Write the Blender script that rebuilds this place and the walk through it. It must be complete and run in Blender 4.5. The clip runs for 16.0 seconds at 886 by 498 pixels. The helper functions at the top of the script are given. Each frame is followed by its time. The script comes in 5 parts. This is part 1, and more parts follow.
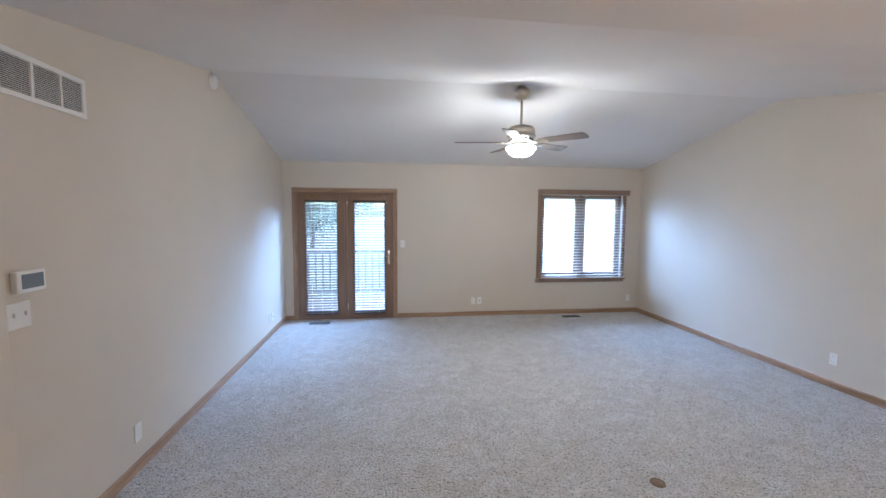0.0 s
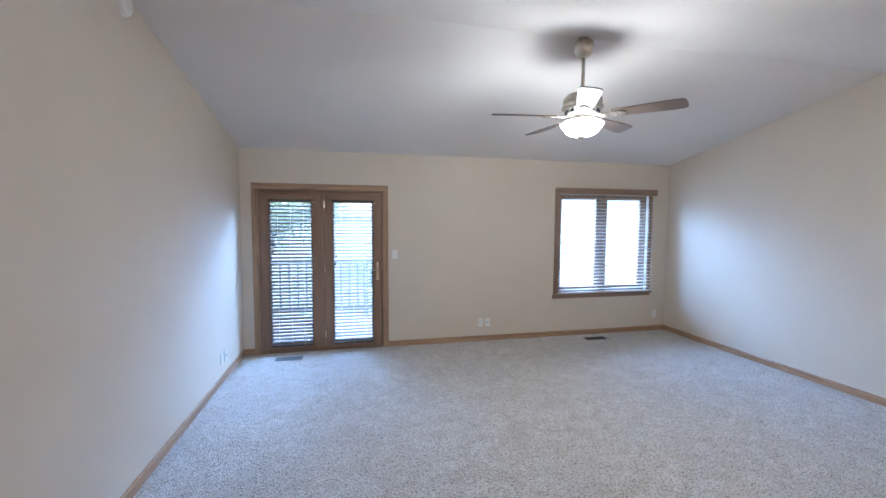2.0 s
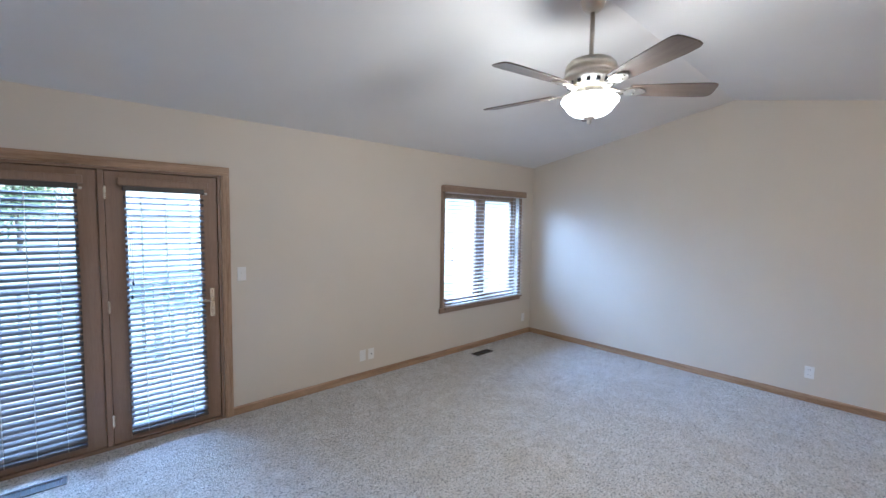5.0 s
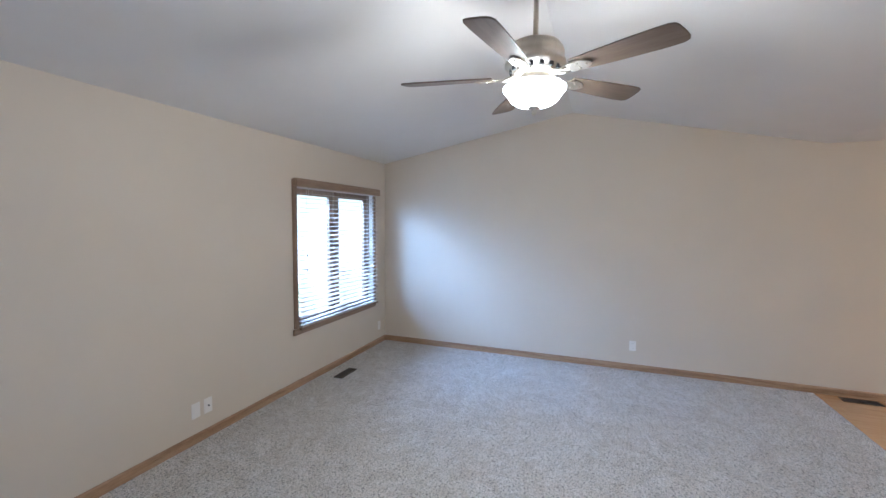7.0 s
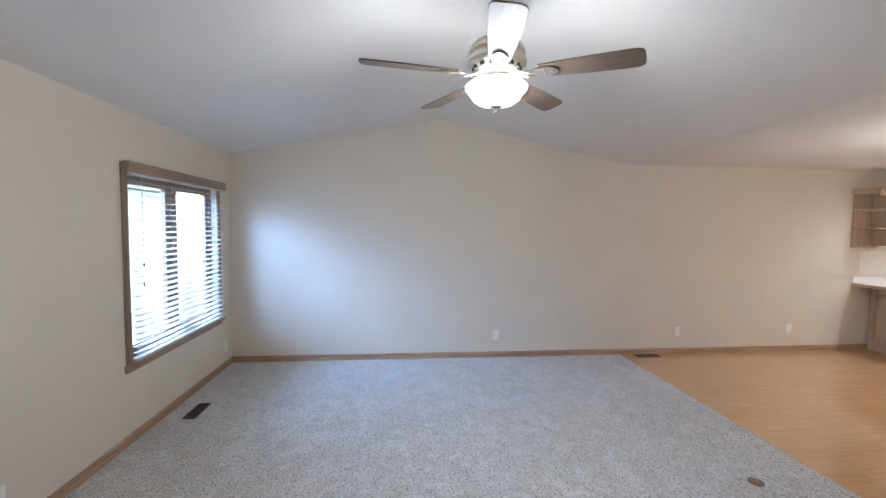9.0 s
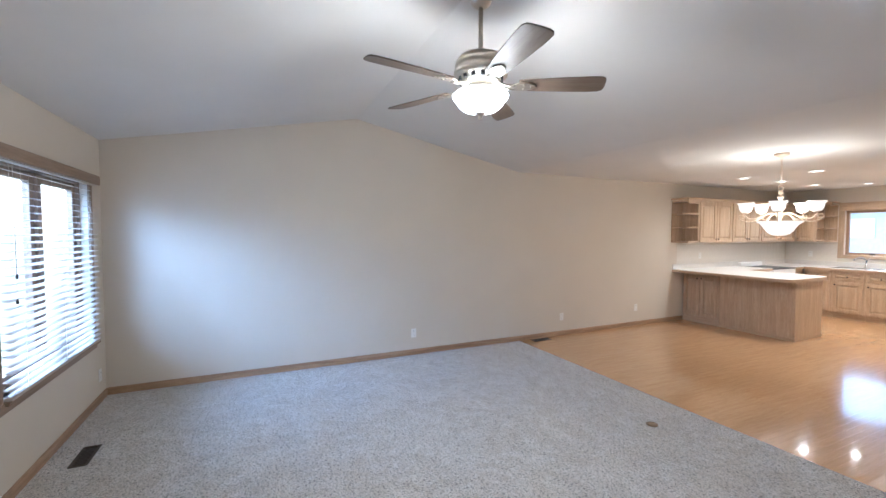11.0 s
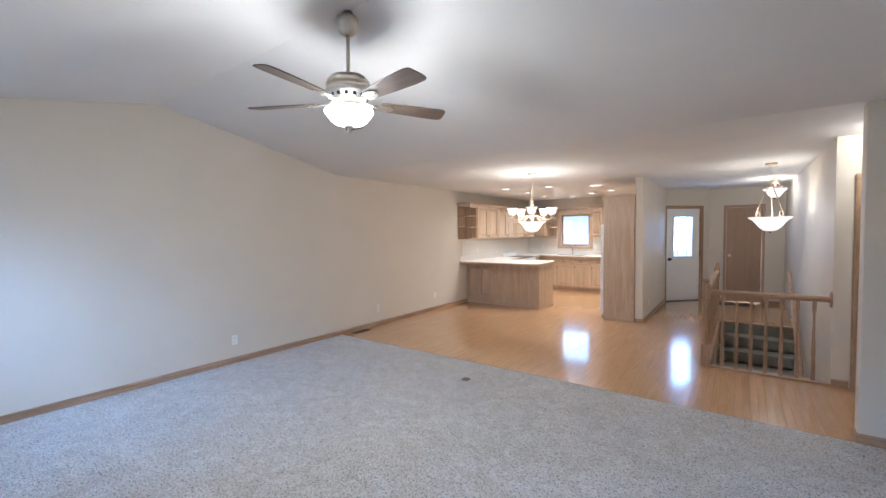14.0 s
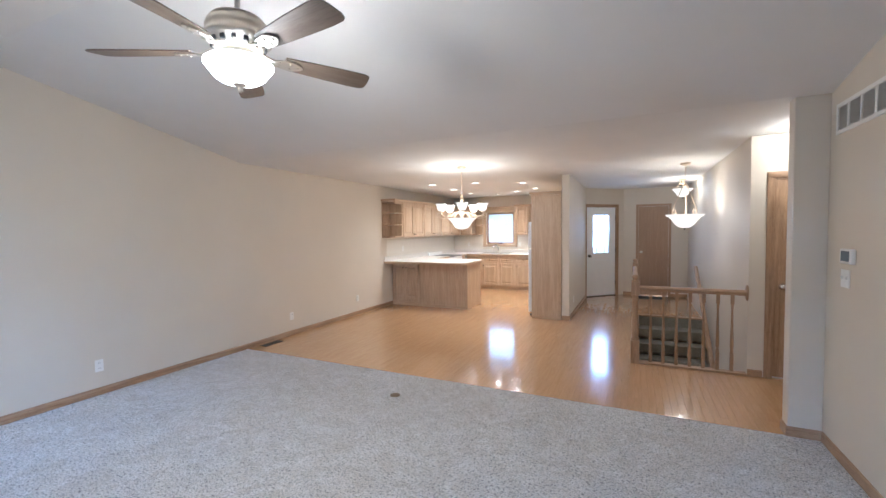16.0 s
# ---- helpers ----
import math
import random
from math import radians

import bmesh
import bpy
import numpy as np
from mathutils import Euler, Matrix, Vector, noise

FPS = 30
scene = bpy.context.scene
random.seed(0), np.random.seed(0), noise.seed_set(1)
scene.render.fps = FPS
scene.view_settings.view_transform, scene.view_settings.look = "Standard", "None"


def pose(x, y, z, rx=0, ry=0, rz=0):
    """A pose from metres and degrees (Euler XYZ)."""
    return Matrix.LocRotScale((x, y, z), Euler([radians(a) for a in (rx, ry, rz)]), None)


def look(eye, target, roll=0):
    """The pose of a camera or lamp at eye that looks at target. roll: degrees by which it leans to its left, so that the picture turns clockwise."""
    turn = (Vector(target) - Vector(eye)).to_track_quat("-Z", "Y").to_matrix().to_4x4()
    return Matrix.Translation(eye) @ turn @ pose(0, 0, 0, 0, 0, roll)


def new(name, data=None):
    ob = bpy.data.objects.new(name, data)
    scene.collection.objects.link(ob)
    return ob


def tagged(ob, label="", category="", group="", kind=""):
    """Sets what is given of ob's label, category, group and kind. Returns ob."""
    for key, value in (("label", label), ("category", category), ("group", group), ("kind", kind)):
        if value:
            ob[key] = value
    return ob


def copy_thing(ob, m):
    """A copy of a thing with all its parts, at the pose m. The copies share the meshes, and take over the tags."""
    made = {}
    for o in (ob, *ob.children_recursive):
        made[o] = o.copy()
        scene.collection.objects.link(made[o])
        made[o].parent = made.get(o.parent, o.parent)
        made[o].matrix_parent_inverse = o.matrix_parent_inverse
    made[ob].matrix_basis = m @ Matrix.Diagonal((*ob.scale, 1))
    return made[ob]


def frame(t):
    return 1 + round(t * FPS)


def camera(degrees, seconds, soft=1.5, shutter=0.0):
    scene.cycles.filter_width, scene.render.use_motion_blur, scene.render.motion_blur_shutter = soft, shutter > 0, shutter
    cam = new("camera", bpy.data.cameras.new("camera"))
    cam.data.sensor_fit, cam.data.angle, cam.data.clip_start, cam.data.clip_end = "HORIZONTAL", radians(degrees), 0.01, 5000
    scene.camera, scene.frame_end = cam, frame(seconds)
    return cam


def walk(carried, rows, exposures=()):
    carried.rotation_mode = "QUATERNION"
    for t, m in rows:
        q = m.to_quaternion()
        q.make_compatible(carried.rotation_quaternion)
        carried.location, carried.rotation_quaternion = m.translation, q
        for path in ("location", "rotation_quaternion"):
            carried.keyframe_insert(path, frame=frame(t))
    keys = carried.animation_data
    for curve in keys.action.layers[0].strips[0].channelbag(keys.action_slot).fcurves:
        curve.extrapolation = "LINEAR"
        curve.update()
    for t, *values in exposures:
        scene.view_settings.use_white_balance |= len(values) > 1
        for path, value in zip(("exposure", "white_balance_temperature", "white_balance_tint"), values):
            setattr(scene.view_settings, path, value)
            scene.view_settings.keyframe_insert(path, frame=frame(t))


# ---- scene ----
cam = camera(94.8, 16.0)
PATH = [
    (0, (0.32, 0.481, 1.647), (0.581, 2.457, 1.484), 0.4),
    (0.5, (0.27, 0.811, 1.64), (0.529, 2.789, 1.488), 0.5),
    (1, (0.18, 1.129, 1.593), (0.462, 3.104, 1.459), 0.3),
    (1.5, (0.111, 1.471, 1.599), (0.458, 3.436, 1.467), 0.3),
    (2, (-0.018, 1.789, 1.616), (0.423, 3.735, 1.482), 0.3),
    (2.5, (-0.122, 2.08, 1.618), (0.427, 3.999, 1.482), 0.4),
    (3, (-0.225, 2.397, 1.678), (0.47, 4.266, 1.524), 0.7),
    (5.5, (-0.513, 3.571, 1.645), (0.983, 4.894, 1.521), 0.7),
    (6, (-0.483, 3.79, 1.641), (1.155, 4.93, 1.52), 0.7),
    (6.5, (-0.45, 4.002, 1.65), (1.313, 4.938, 1.525), 0.6),
    (7, (-0.425, 4.213, 1.682), (1.439, 4.924, 1.546), 0.4),
    (7.5, (-0.433, 4.41, 1.667), (1.509, 4.869, 1.539), 0.5),
    (8, (-0.393, 4.594, 1.673), (1.59, 4.822, 1.541), 0.5),
    (8.5, (-0.401, 4.784, 1.659), (1.595, 4.78, 1.532), 0.3),
    (9, (-0.384, 4.983, 1.644), (1.603, 4.788, 1.532), 0.6),
    (11.5, (-0.32, 5.791, 1.583), (1.418, 4.806, 1.502), -0.1),
    (12, (-0.344, 5.932, 1.574), (1.3, 4.797, 1.497), -0.2),
    (12.5, (-0.357, 6.091, 1.562), (1.184, 4.817, 1.49), -0.4),
    (13, (-0.339, 6.224, 1.558), (1.075, 4.812, 1.486), -0.5),
    (13.5, (-0.343, 6.275, 1.567), (0.95, 4.75, 1.489), -0.5),
    (14, (-0.365, 6.291, 1.563), (0.811, 4.675, 1.483), -0.6),
    (14.5, (-0.349, 6.286, 1.559), (0.723, 4.599, 1.477), -0.7),
    (15, (-0.301, 6.21, 1.539), (0.709, 4.486, 1.454), -0.7),
    (15.5, (-0.194, 6.061, 1.535), (0.742, 4.295, 1.45), -0.7),
    (16, (-0.057, 5.898, 1.536), (0.794, 4.09, 1.448), -0.7),
]
walk(cam, [(t, look(eye, target, roll)) for t, eye, target, roll in PATH], [(0.0, 3.03, 4900, 6), (3.0, 2.93, 4900, 6), (6.5, 2.93, 4900, 6), (9.0, 3.0, 4900, 6), (13.5, 3.03, 4900, 6), (16.0, 3.13, 4900, 6)])

# ---- light ----
world = bpy.data.worlds.new("overcast_day")
scene.world = world
world.use_nodes = True
wn = world.node_tree.nodes
sky = wn.new("ShaderNodeTexSky")
sky.sky_type, sky.sun_disc, sky.sun_elevation, sky.sun_rotation = "NISHITA", False, radians(40), radians(96)
sky.air_density, sky.dust_density = 1.0, 2.5
wn["Background"].inputs["Strength"].default_value = 0.15
world.node_tree.links.new(sky.outputs["Color"], wn["Background"].inputs["Color"])


def lamp(name, kind, m, energy, color, size=0.1, size_y=None, spread=None):
    data = bpy.data.lights.new(name, kind)
    data.energy, data.color = energy, color
    if kind == "AREA":
        data.shape, data.size = "RECTANGLE", size
        data.size_y = size_y or size
        if spread:
            data.spread = radians(spread)
    elif kind == "SUN":
        data.angle = radians(size)
    elif kind == "SPOT":
        data.spot_size, data.spot_blend, data.shadow_soft_size = radians(spread), 1.0, size
    else:
        data.shadow_soft_size = size
    ob = new(name, data)
    ob.matrix_world = m
    return ob


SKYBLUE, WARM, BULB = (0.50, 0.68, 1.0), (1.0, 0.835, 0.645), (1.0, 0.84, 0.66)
lamp("sun", "SUN", look((9, -3, 8), (0, 0, 0)), 1.6, (1.0, 0.95, 0.88), 12)
lamp("sky_at_window", "AREA", look((2.7, 9.8, 3.35), (4.0, 5.2, 0.4)), 112, SKYBLUE, 4.4, 2.6)
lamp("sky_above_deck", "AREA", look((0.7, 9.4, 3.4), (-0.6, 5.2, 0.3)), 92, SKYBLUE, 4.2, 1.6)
lamp("sky_at_front_door", "AREA", look((0.70, -4.35, 1.5), (-0.5, -3.1, 1.2)), 1.5, SKYBLUE, 0.4, 0.8)
lamp("fan_bulb", "POINT", pose(1.640, 4.528, 2.325), 10.8, BULB, 0.13)
lamp("chandelier_bulb", "POINT", pose(2.205, 0.435, 1.84), 4.4, WARM, 0.25)
lamp("pendant_bulb", "POINT", pose(-0.70, -0.82, 1.72), 1.9, WARM, 0.18)
lamp("entry_bulb", "POINT", pose(-0.855, -2.90, 2.20), 1.7, WARM, 0.16)
lamp("hall_bulb", "POINT", pose(-1.52, 1.22, 2.37), 3.0, WARM, 0.10)
CANS = [(3.60, -1.40), (3.585, -2.43), (3.61, -3.52), (2.72, -1.51), (1.92, -1.94), (1.925, -3.15), (2.48, -3.61), (3.10, -4.11)]
for cx, cy in CANS:
    lamp("downlight_bulb", "SPOT", look((cx, cy, 2.445), (cx, cy + 0.0001, 0)), 8 if cy < -4.0 else 11, WARM, 0.05, spread=156)


# ---- materials ----
def mat(name, base, rough=0.6, metal=0.0, var=0.06, scale=6.0, bump=0.0, bump_scale=200.0, stretch=(1, 1, 1), coat=0.0, emit=None, strength=0.0, alpha_rand=0.0):
    m = bpy.data.materials.new(name)
    m.use_nodes = True
    n, l = m.node_tree.nodes, m.node_tree.links
    p = n["Principled BSDF"]
    co, mp = n.new("ShaderNodeTexCoord"), n.new("ShaderNodeMapping")
    mp.inputs["Scale"].default_value = stretch
    l.new(co.outputs["Object"], mp.inputs["Vector"])
    big, fine = n.new("ShaderNodeTexNoise"), n.new("ShaderNodeTexNoise")
    big.inputs["Scale"].default_value, big.inputs["Detail"].default_value = scale, 5
    fine.inputs["Scale"].default_value, fine.inputs["Detail"].default_value = bump_scale, 3
    for t in (big, fine):
        l.new(mp.outputs["Vector"], t.inputs["Vector"])
    ramp = n.new("ShaderNodeValToRGB")
    ramp.color_ramp.elements[0].position, ramp.color_ramp.elements[1].position = 0.3, 0.7
    lo, hi = [max(0, c * (1 - var)) for c in base], [min(1, c * (1 + var)) for c in base]
    ramp.color_ramp.elements[0].color, ramp.color_ramp.elements[1].color = (*lo, 1), (*hi, 1)
    l.new(big.outputs["Fac"], ramp.inputs["Fac"])
    col = ramp.outputs["Color"]
    if alpha_rand:
        info, hsv, mr = n.new("ShaderNodeObjectInfo"), n.new("ShaderNodeHueSaturation"), n.new("ShaderNodeMapRange")
        mr.inputs["To Min"].default_value, mr.inputs["To Max"].default_value = 1 - alpha_rand, 1 + alpha_rand
        l.new(info.outputs["Random"], mr.inputs["Value"])
        l.new(mr.outputs["Result"], hsv.inputs["Value"])
        l.new(col, hsv.inputs["Color"])
        col = hsv.outputs["Color"]
    l.new(col, p.inputs["Base Color"])
    p.inputs["Roughness"].default_value, p.inputs["Metallic"].default_value, p.inputs["Coat Weight"].default_value = rough, metal, coat
    if bump:
        b = n.new("ShaderNodeBump")
        b.inputs["Strength"].default_value, b.inputs["Distance"].default_value = bump, 0.004
        l.new(fine.outputs["Fac"], b.inputs["Height"])
        l.new(b.outputs["Normal"], p.inputs["Normal"])
    if emit:
        p.inputs["Emission Color"].default_value, p.inputs["Emission Strength"].default_value = (*emit, 1), strength
    return m


def oak(name, base, axis, rough=0.45, rand=0.0, coat=0.0, island=False, contrast=1.0):
    """Oak: fine pores and wide cathedral bands drawn out along one axis."""
    m = bpy.data.materials.new(name)
    m.use_nodes = True
    n, l = m.node_tree.nodes, m.node_tree.links
    p = n["Principled BSDF"]
    co, mp = n.new("ShaderNodeTexCoord"), n.new("ShaderNodeMapping")
    s = [1.0, 1.0, 1.0]
    s[axis] = 0.06
    mp.inputs["Scale"].default_value = s
    vec = co.outputs["Object"]
    if rand or island:
        add, mul, comb = n.new("ShaderNodeVectorMath"), n.new("ShaderNodeMath"), n.new("ShaderNodeCombineXYZ")
        src = n.new("ShaderNodeNewGeometry").outputs["Random Per Island"] if island else n.new("ShaderNodeObjectInfo").outputs["Random"]
        mul.operation, mul.inputs[1].default_value = "MULTIPLY", 37.0
        l.new(src, mul.inputs[0])
        for k in range(3):
            l.new(mul.outputs[0], comb.inputs[k])
        l.new(vec, add.inputs[0])
        l.new(comb.outputs[0], add.inputs[1])
        vec = add.outputs[0]
    l.new(vec, mp.inputs["Vector"])
    pores, bands, dirt = n.new("ShaderNodeTexNoise"), n.new("ShaderNodeTexNoise"), n.new("ShaderNodeTexNoise")
    pores.inputs["Scale"].default_value, pores.inputs["Detail"].default_value = 260, 4
    bands.inputs["Scale"].default_value, bands.inputs["Detail"].default_value, bands.inputs["Distortion"].default_value = 26, 4, 1.2
    dirt.inputs["Scale"].default_value, dirt.inputs["Detail"].default_value = 3.0, 4
    l.new(mp.outputs["Vector"], pores.inputs["Vector"])
    l.new(mp.outputs["Vector"], bands.inputs["Vector"])
    l.new(vec, dirt.inputs["Vector"])
    r1 = n.new("ShaderNodeValToRGB")
    k = contrast
    r1.color_ramp.elements[0].position, r1.color_ramp.elements[1].position = 0.34, 0.66
    r1.color_ramp.elements[0].color = (base[0] * (1 - 0.26 * k), base[1] * (1 - 0.32 * k), base[2] * (1 - 0.38 * k), 1)
    r1.color_ramp.elements[1].color = (base[0] * (1 + 0.10 * k), base[1] * (1 + 0.10 * k), base[2] * (1 + 0.10 * k), 1)
    l.new(bands.outputs["Fac"], r1.inputs["Fac"])
    r2 = n.new("ShaderNodeValToRGB")
    r2.color_ramp.elements[0].position, r2.color_ramp.elements[1].position = 0.32, 0.55
    v = 1 - 0.28 * k
    r2.color_ramp.elements[0].color, r2.color_ramp.elements[1].color = (v, v * 0.97, v * 0.93, 1), (1, 1, 1, 1)
    l.new(pores.outputs["Fac"], r2.inputs["Fac"])
    mx = n.new("ShaderNodeMix")
    mx.data_type, mx.blend_type = "RGBA", "MULTIPLY"
    mx.inputs["Factor"].default_value = 1.0
    l.new(r1.outputs["Color"], mx.inputs["A"])
    l.new(r2.outputs["Color"], mx.inputs["B"])
    col = mx.outputs["Result"]
    if rand:
        hsv, mr = n.new("ShaderNodeHueSaturation"), n.new("ShaderNodeMapRange")
        mr.inputs["To Min"].default_value, mr.inputs["To Max"].default_value = 1 - rand, 1 + rand
        l.new(src, mr.inputs["Value"])
        l.new(mr.outputs["Result"], hsv.inputs["Value"])
        l.new(col, hsv.inputs["Color"])
        col = hsv.outputs["Color"]
    l.new(col, p.inputs["Base Color"])
    rr = n.new("ShaderNodeMapRange")
    rr.inputs["To Min"].default_value, rr.inputs["To Max"].default_value = rough * 0.75, rough * 1.25
    l.new(dirt.outputs["Fac"], rr.inputs["Value"])
    l.new(rr.outputs["Result"], p.inputs["Roughness"])
    p.inputs["Coat Weight"].default_value, p.inputs["Coat Roughness"].default_value = coat, 0.06
    b = n.new("ShaderNodeBump")
    b.inputs["Strength"].default_value, b.inputs["Distance"].default_value = 0.12, 0.001
    l.new(pores.outputs["Fac"], b.inputs["Height"])
    l.new(b.outputs["Normal"], p.inputs["Normal"])
    return m


def carpet_material():
    """Cut-pile carpet: fine light tufts, sparse taupe flecks, soft clumps and wide trodden patches."""
    m = mat("carpet", (0.95, 0.915, 0.88), 0.95, var=0.03, scale=1.3)
    n, l = m.node_tree.nodes, m.node_tree.links
    p = n["Principled BSDF"]
    co = n["Texture Coordinate"]
    layers = []
    for scale, detail, warp, a, b, dark in ((70, 3, 0.5, 0.35, 0.46, 0.34), (130, 2, 0.0, 0.36, 0.50, 0.50), (30, 5, 0.8, 0.33, 0.58, 0.88), (9, 5, 1.4, 0.36, 0.62, 0.90), (3.0, 6, 2.0, 0.40, 0.58, 0.90)):
        t, r = n.new("ShaderNodeTexNoise"), n.new("ShaderNodeValToRGB")
        t.inputs["Scale"].default_value, t.inputs["Detail"].default_value, t.inputs["Distortion"].default_value = scale, detail, warp
        l.new(co.outputs["Object"], t.inputs["Vector"])
        r.color_ramp.elements[0].position, r.color_ramp.elements[1].position = a, b
        r.color_ramp.elements[0].color, r.color_ramp.elements[1].color = (dark, dark * 0.98, dark * 0.95, 1), (1, 1, 1, 1)
        l.new(t.outputs["Fac"], r.inputs["Fac"])
        layers.append((t, r))
    col = p.inputs["Base Color"].links[0].from_socket
    for t, r in layers:
        mx = n.new("ShaderNodeMix")
        mx.data_type, mx.blend_type = "RGBA", "MULTIPLY"
        mx.inputs["Factor"].default_value = 1.0
        l.new(col, mx.inputs["A"])
        l.new(r.outputs["Color"], mx.inputs["B"])
        col = mx.outputs["Result"]
    l.new(col, p.inputs["Base Color"])
    add = n.new("ShaderNodeMath")
    l.new(layers[0][0].outputs["Fac"], add.inputs[0])
    l.new(layers[1][0].outputs["Fac"], add.inputs[1])
    b = n.new("ShaderNodeBump")
    b.inputs["Strength"].default_value, b.inputs["Distance"].default_value = 1.0, 0.022
    l.new(add.outputs[0], b.inputs["Height"])
    l.new(b.outputs["Normal"], p.inputs["Normal"])
    p.inputs["Sheen Weight"].default_value = 0.3
    return m


def glass_material(name, tint=(1, 1, 1), rough=0.0):
    m = bpy.data.materials.new(name)
    m.use_nodes = True
    p = m.node_tree.nodes["Principled BSDF"]
    p.inputs["Base Color"].default_value = (*tint, 1)
    p.inputs["Transmission Weight"].default_value, p.inputs["Roughness"].default_value, p.inputs["IOR"].default_value = 1.0, rough, 1.45
    return m


WALL = mat("wall_paint", (0.635, 0.565, 0.465), 0.62, var=0.02, scale=1.5, bump=0.10, bump_scale=160)
CEIL = mat("ceiling_paint", (0.74, 0.71, 0.67), 0.85, var=0.02, scale=2.0, bump=0.15, bump_scale=120)
CARPET = carpet_material()
OAK_X = oak("oak_trim_x", (0.41, 0.27, 0.16), 0)
OAK_Y = oak("oak_trim_y", (0.41, 0.27, 0.16), 1)
OAK_Z = oak("oak_trim_z", (0.41, 0.27, 0.16), 2)
CAB_X = oak("cabinet_oak_x", (0.50, 0.365, 0.24), 0, 0.36, contrast=0.6)
CAB_Z = oak("cabinet_oak_z", (0.50, 0.365, 0.24), 2, 0.36, contrast=0.6)
WINWOOD_X = oak("window_wood_x", (0.29, 0.205, 0.14), 0, contrast=0.6)
WINWOOD_Z = oak("window_wood_z", (0.29, 0.205, 0.14), 2, contrast=0.6)
DOORWOOD = oak("patio_door_wood", (0.27, 0.17, 0.105), 2, contrast=0.35)
DARKDOOR = oak("stained_door_wood", (0.38, 0.245, 0.15), 2, contrast=0.4)
FLOORWOOD = oak("floor_oak", (0.52, 0.31, 0.15), 1, 0.17, rand=0.02, coat=0.5, contrast=0.4)
FLOORWOOD_I = oak("floor_oak_joined", (0.52, 0.31, 0.15), 1, 0.17, rand=0.02, coat=0.5, island=True, contrast=0.4)
FLOORJOINT = mat("floor_joint", (0.46, 0.27, 0.13), 0.6)
# door slats far darker than SLAT: their backlit shade is put into the colour
DOORSLAT_BACKLIT = oak("backlit_door_slat_wood", (0.085, 0.070, 0.058), 0, contrast=0.5, rand=0.05)
CABP = oak("cabinet_panel_oak", (0.49, 0.36, 0.235), 2, 0.36, contrast=0.6)
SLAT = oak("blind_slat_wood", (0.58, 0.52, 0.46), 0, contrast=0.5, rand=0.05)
WHITE = mat("white_plastic", (0.78, 0.76, 0.72), 0.4, var=0.03)
WHITEPAINT = mat("white_door_paint", (0.80, 0.79, 0.77), 0.4, var=0.02, bump=0.05, bump_scale=90)
GREYSCREEN = mat("grey_screen", (0.17, 0.20, 0.23), 0.25, var=0.04)
TILE = mat("backsplash_tile", (0.70, 0.65, 0.57), 0.3, var=0.05, scale=8)
LAMINATE = mat("worktop_laminate", (0.64, 0.60, 0.55), 0.35, var=0.05, scale=60)
FRIDGE = mat("fridge_steel_white", (0.74, 0.76, 0.79), 0.3, var=0.02)
NICKEL = mat("brushed_nickel", (0.60, 0.55, 0.47), 0.32, 1.0, var=0.06, scale=40, stretch=(1, 1, 0.1))
PALEBRASS = mat("pale_brass", (0.78, 0.68, 0.52), 0.25, 0.9, var=0.05, scale=30)
BRASS = mat("brass", (0.72, 0.52, 0.26), 0.28, 1.0, var=0.06, scale=20)
CHROME = mat("chrome", (0.72, 0.72, 0.72), 0.12, 1.0, var=0.03)
IVORY = mat("ivory_metal", (0.62, 0.49, 0.36), 0.4, 0.25, var=0.12, scale=40)
BRONZE = mat("dark_bronze", (0.045, 0.035, 0.03), 0.4, 0.7)
BLADE = oak("fan_blade_wood", (0.14, 0.105, 0.078), 0, 0.4, contrast=0.8)
BLACK = mat("black_plastic", (0.03, 0.03, 0.03), 0.4)
CAPBROWN = mat("worn_brown_cap", (0.20, 0.135, 0.075), 0.5, var=0.25, scale=60)
VENTMETAL = mat("brown_register_metal", (0.055, 0.042, 0.032), 0.55, 0.1)
CORD = mat("blind_cord", (0.55, 0.48, 0.40), 0.8)
STAIRCARPET = mat("stair_carpet", (0.23, 0.215, 0.175), 0.95, var=0.35, scale=70, bump=0.6, bump_scale=240)
GLASS = glass_material("window_glass")
FROSTED = glass_material("textured_door_glass", (0.95, 0.97, 1.0), 0.25)
FANGLASS = mat("lit_alabaster_fan", (0.9, 0.87, 0.8), 0.3, emit=(1.0, 0.93, 0.82), strength=1.2)
LAMPGLASS = mat("lit_alabaster", (0.9, 0.84, 0.74), 0.3, emit=(1.0, 0.84, 0.62), strength=0.12)
CANLENS = mat("lit_downlight_lens", (0.9, 0.9, 0.85), 0.4, emit=(1.0, 0.86, 0.66), strength=1.2)
DECK = oak("deck_board", (0.34, 0.29, 0.24), 0, 0.8, rand=0.1)
# posts, rails and pickets seen against the sky; the colour holds that backlit shade
DECKRAIL_BACKLIT = mat("backlit_deck_rail", (0.24, 0.23, 0.22), 0.6)
LAWN = mat("lawn", (0.26, 0.27, 0.17), 0.95, var=0.3, scale=3, bump=0.5, bump_scale=60)
LEAF = mat("leaves", (0.07, 0.11, 0.045), 0.8, var=0.35, scale=3)
BARK = mat("bark", (0.13, 0.10, 0.075), 0.9, var=0.3, scale=12, bump=0.5, bump_scale=40)
SIDING = mat("house_siding", (0.78, 0.78, 0.77), 0.7, var=0.05)
FARSIDING = mat("grey_blue_siding", (0.50, 0.51, 0.53), 0.7, var=0.08)
FARPAVE = mat("concrete_drive", (0.42, 0.41, 0.39), 0.85, var=0.1, scale=4)
ROOFING = mat("roof_shingle", (0.10, 0.095, 0.09), 0.9, var=0.25, scale=20)


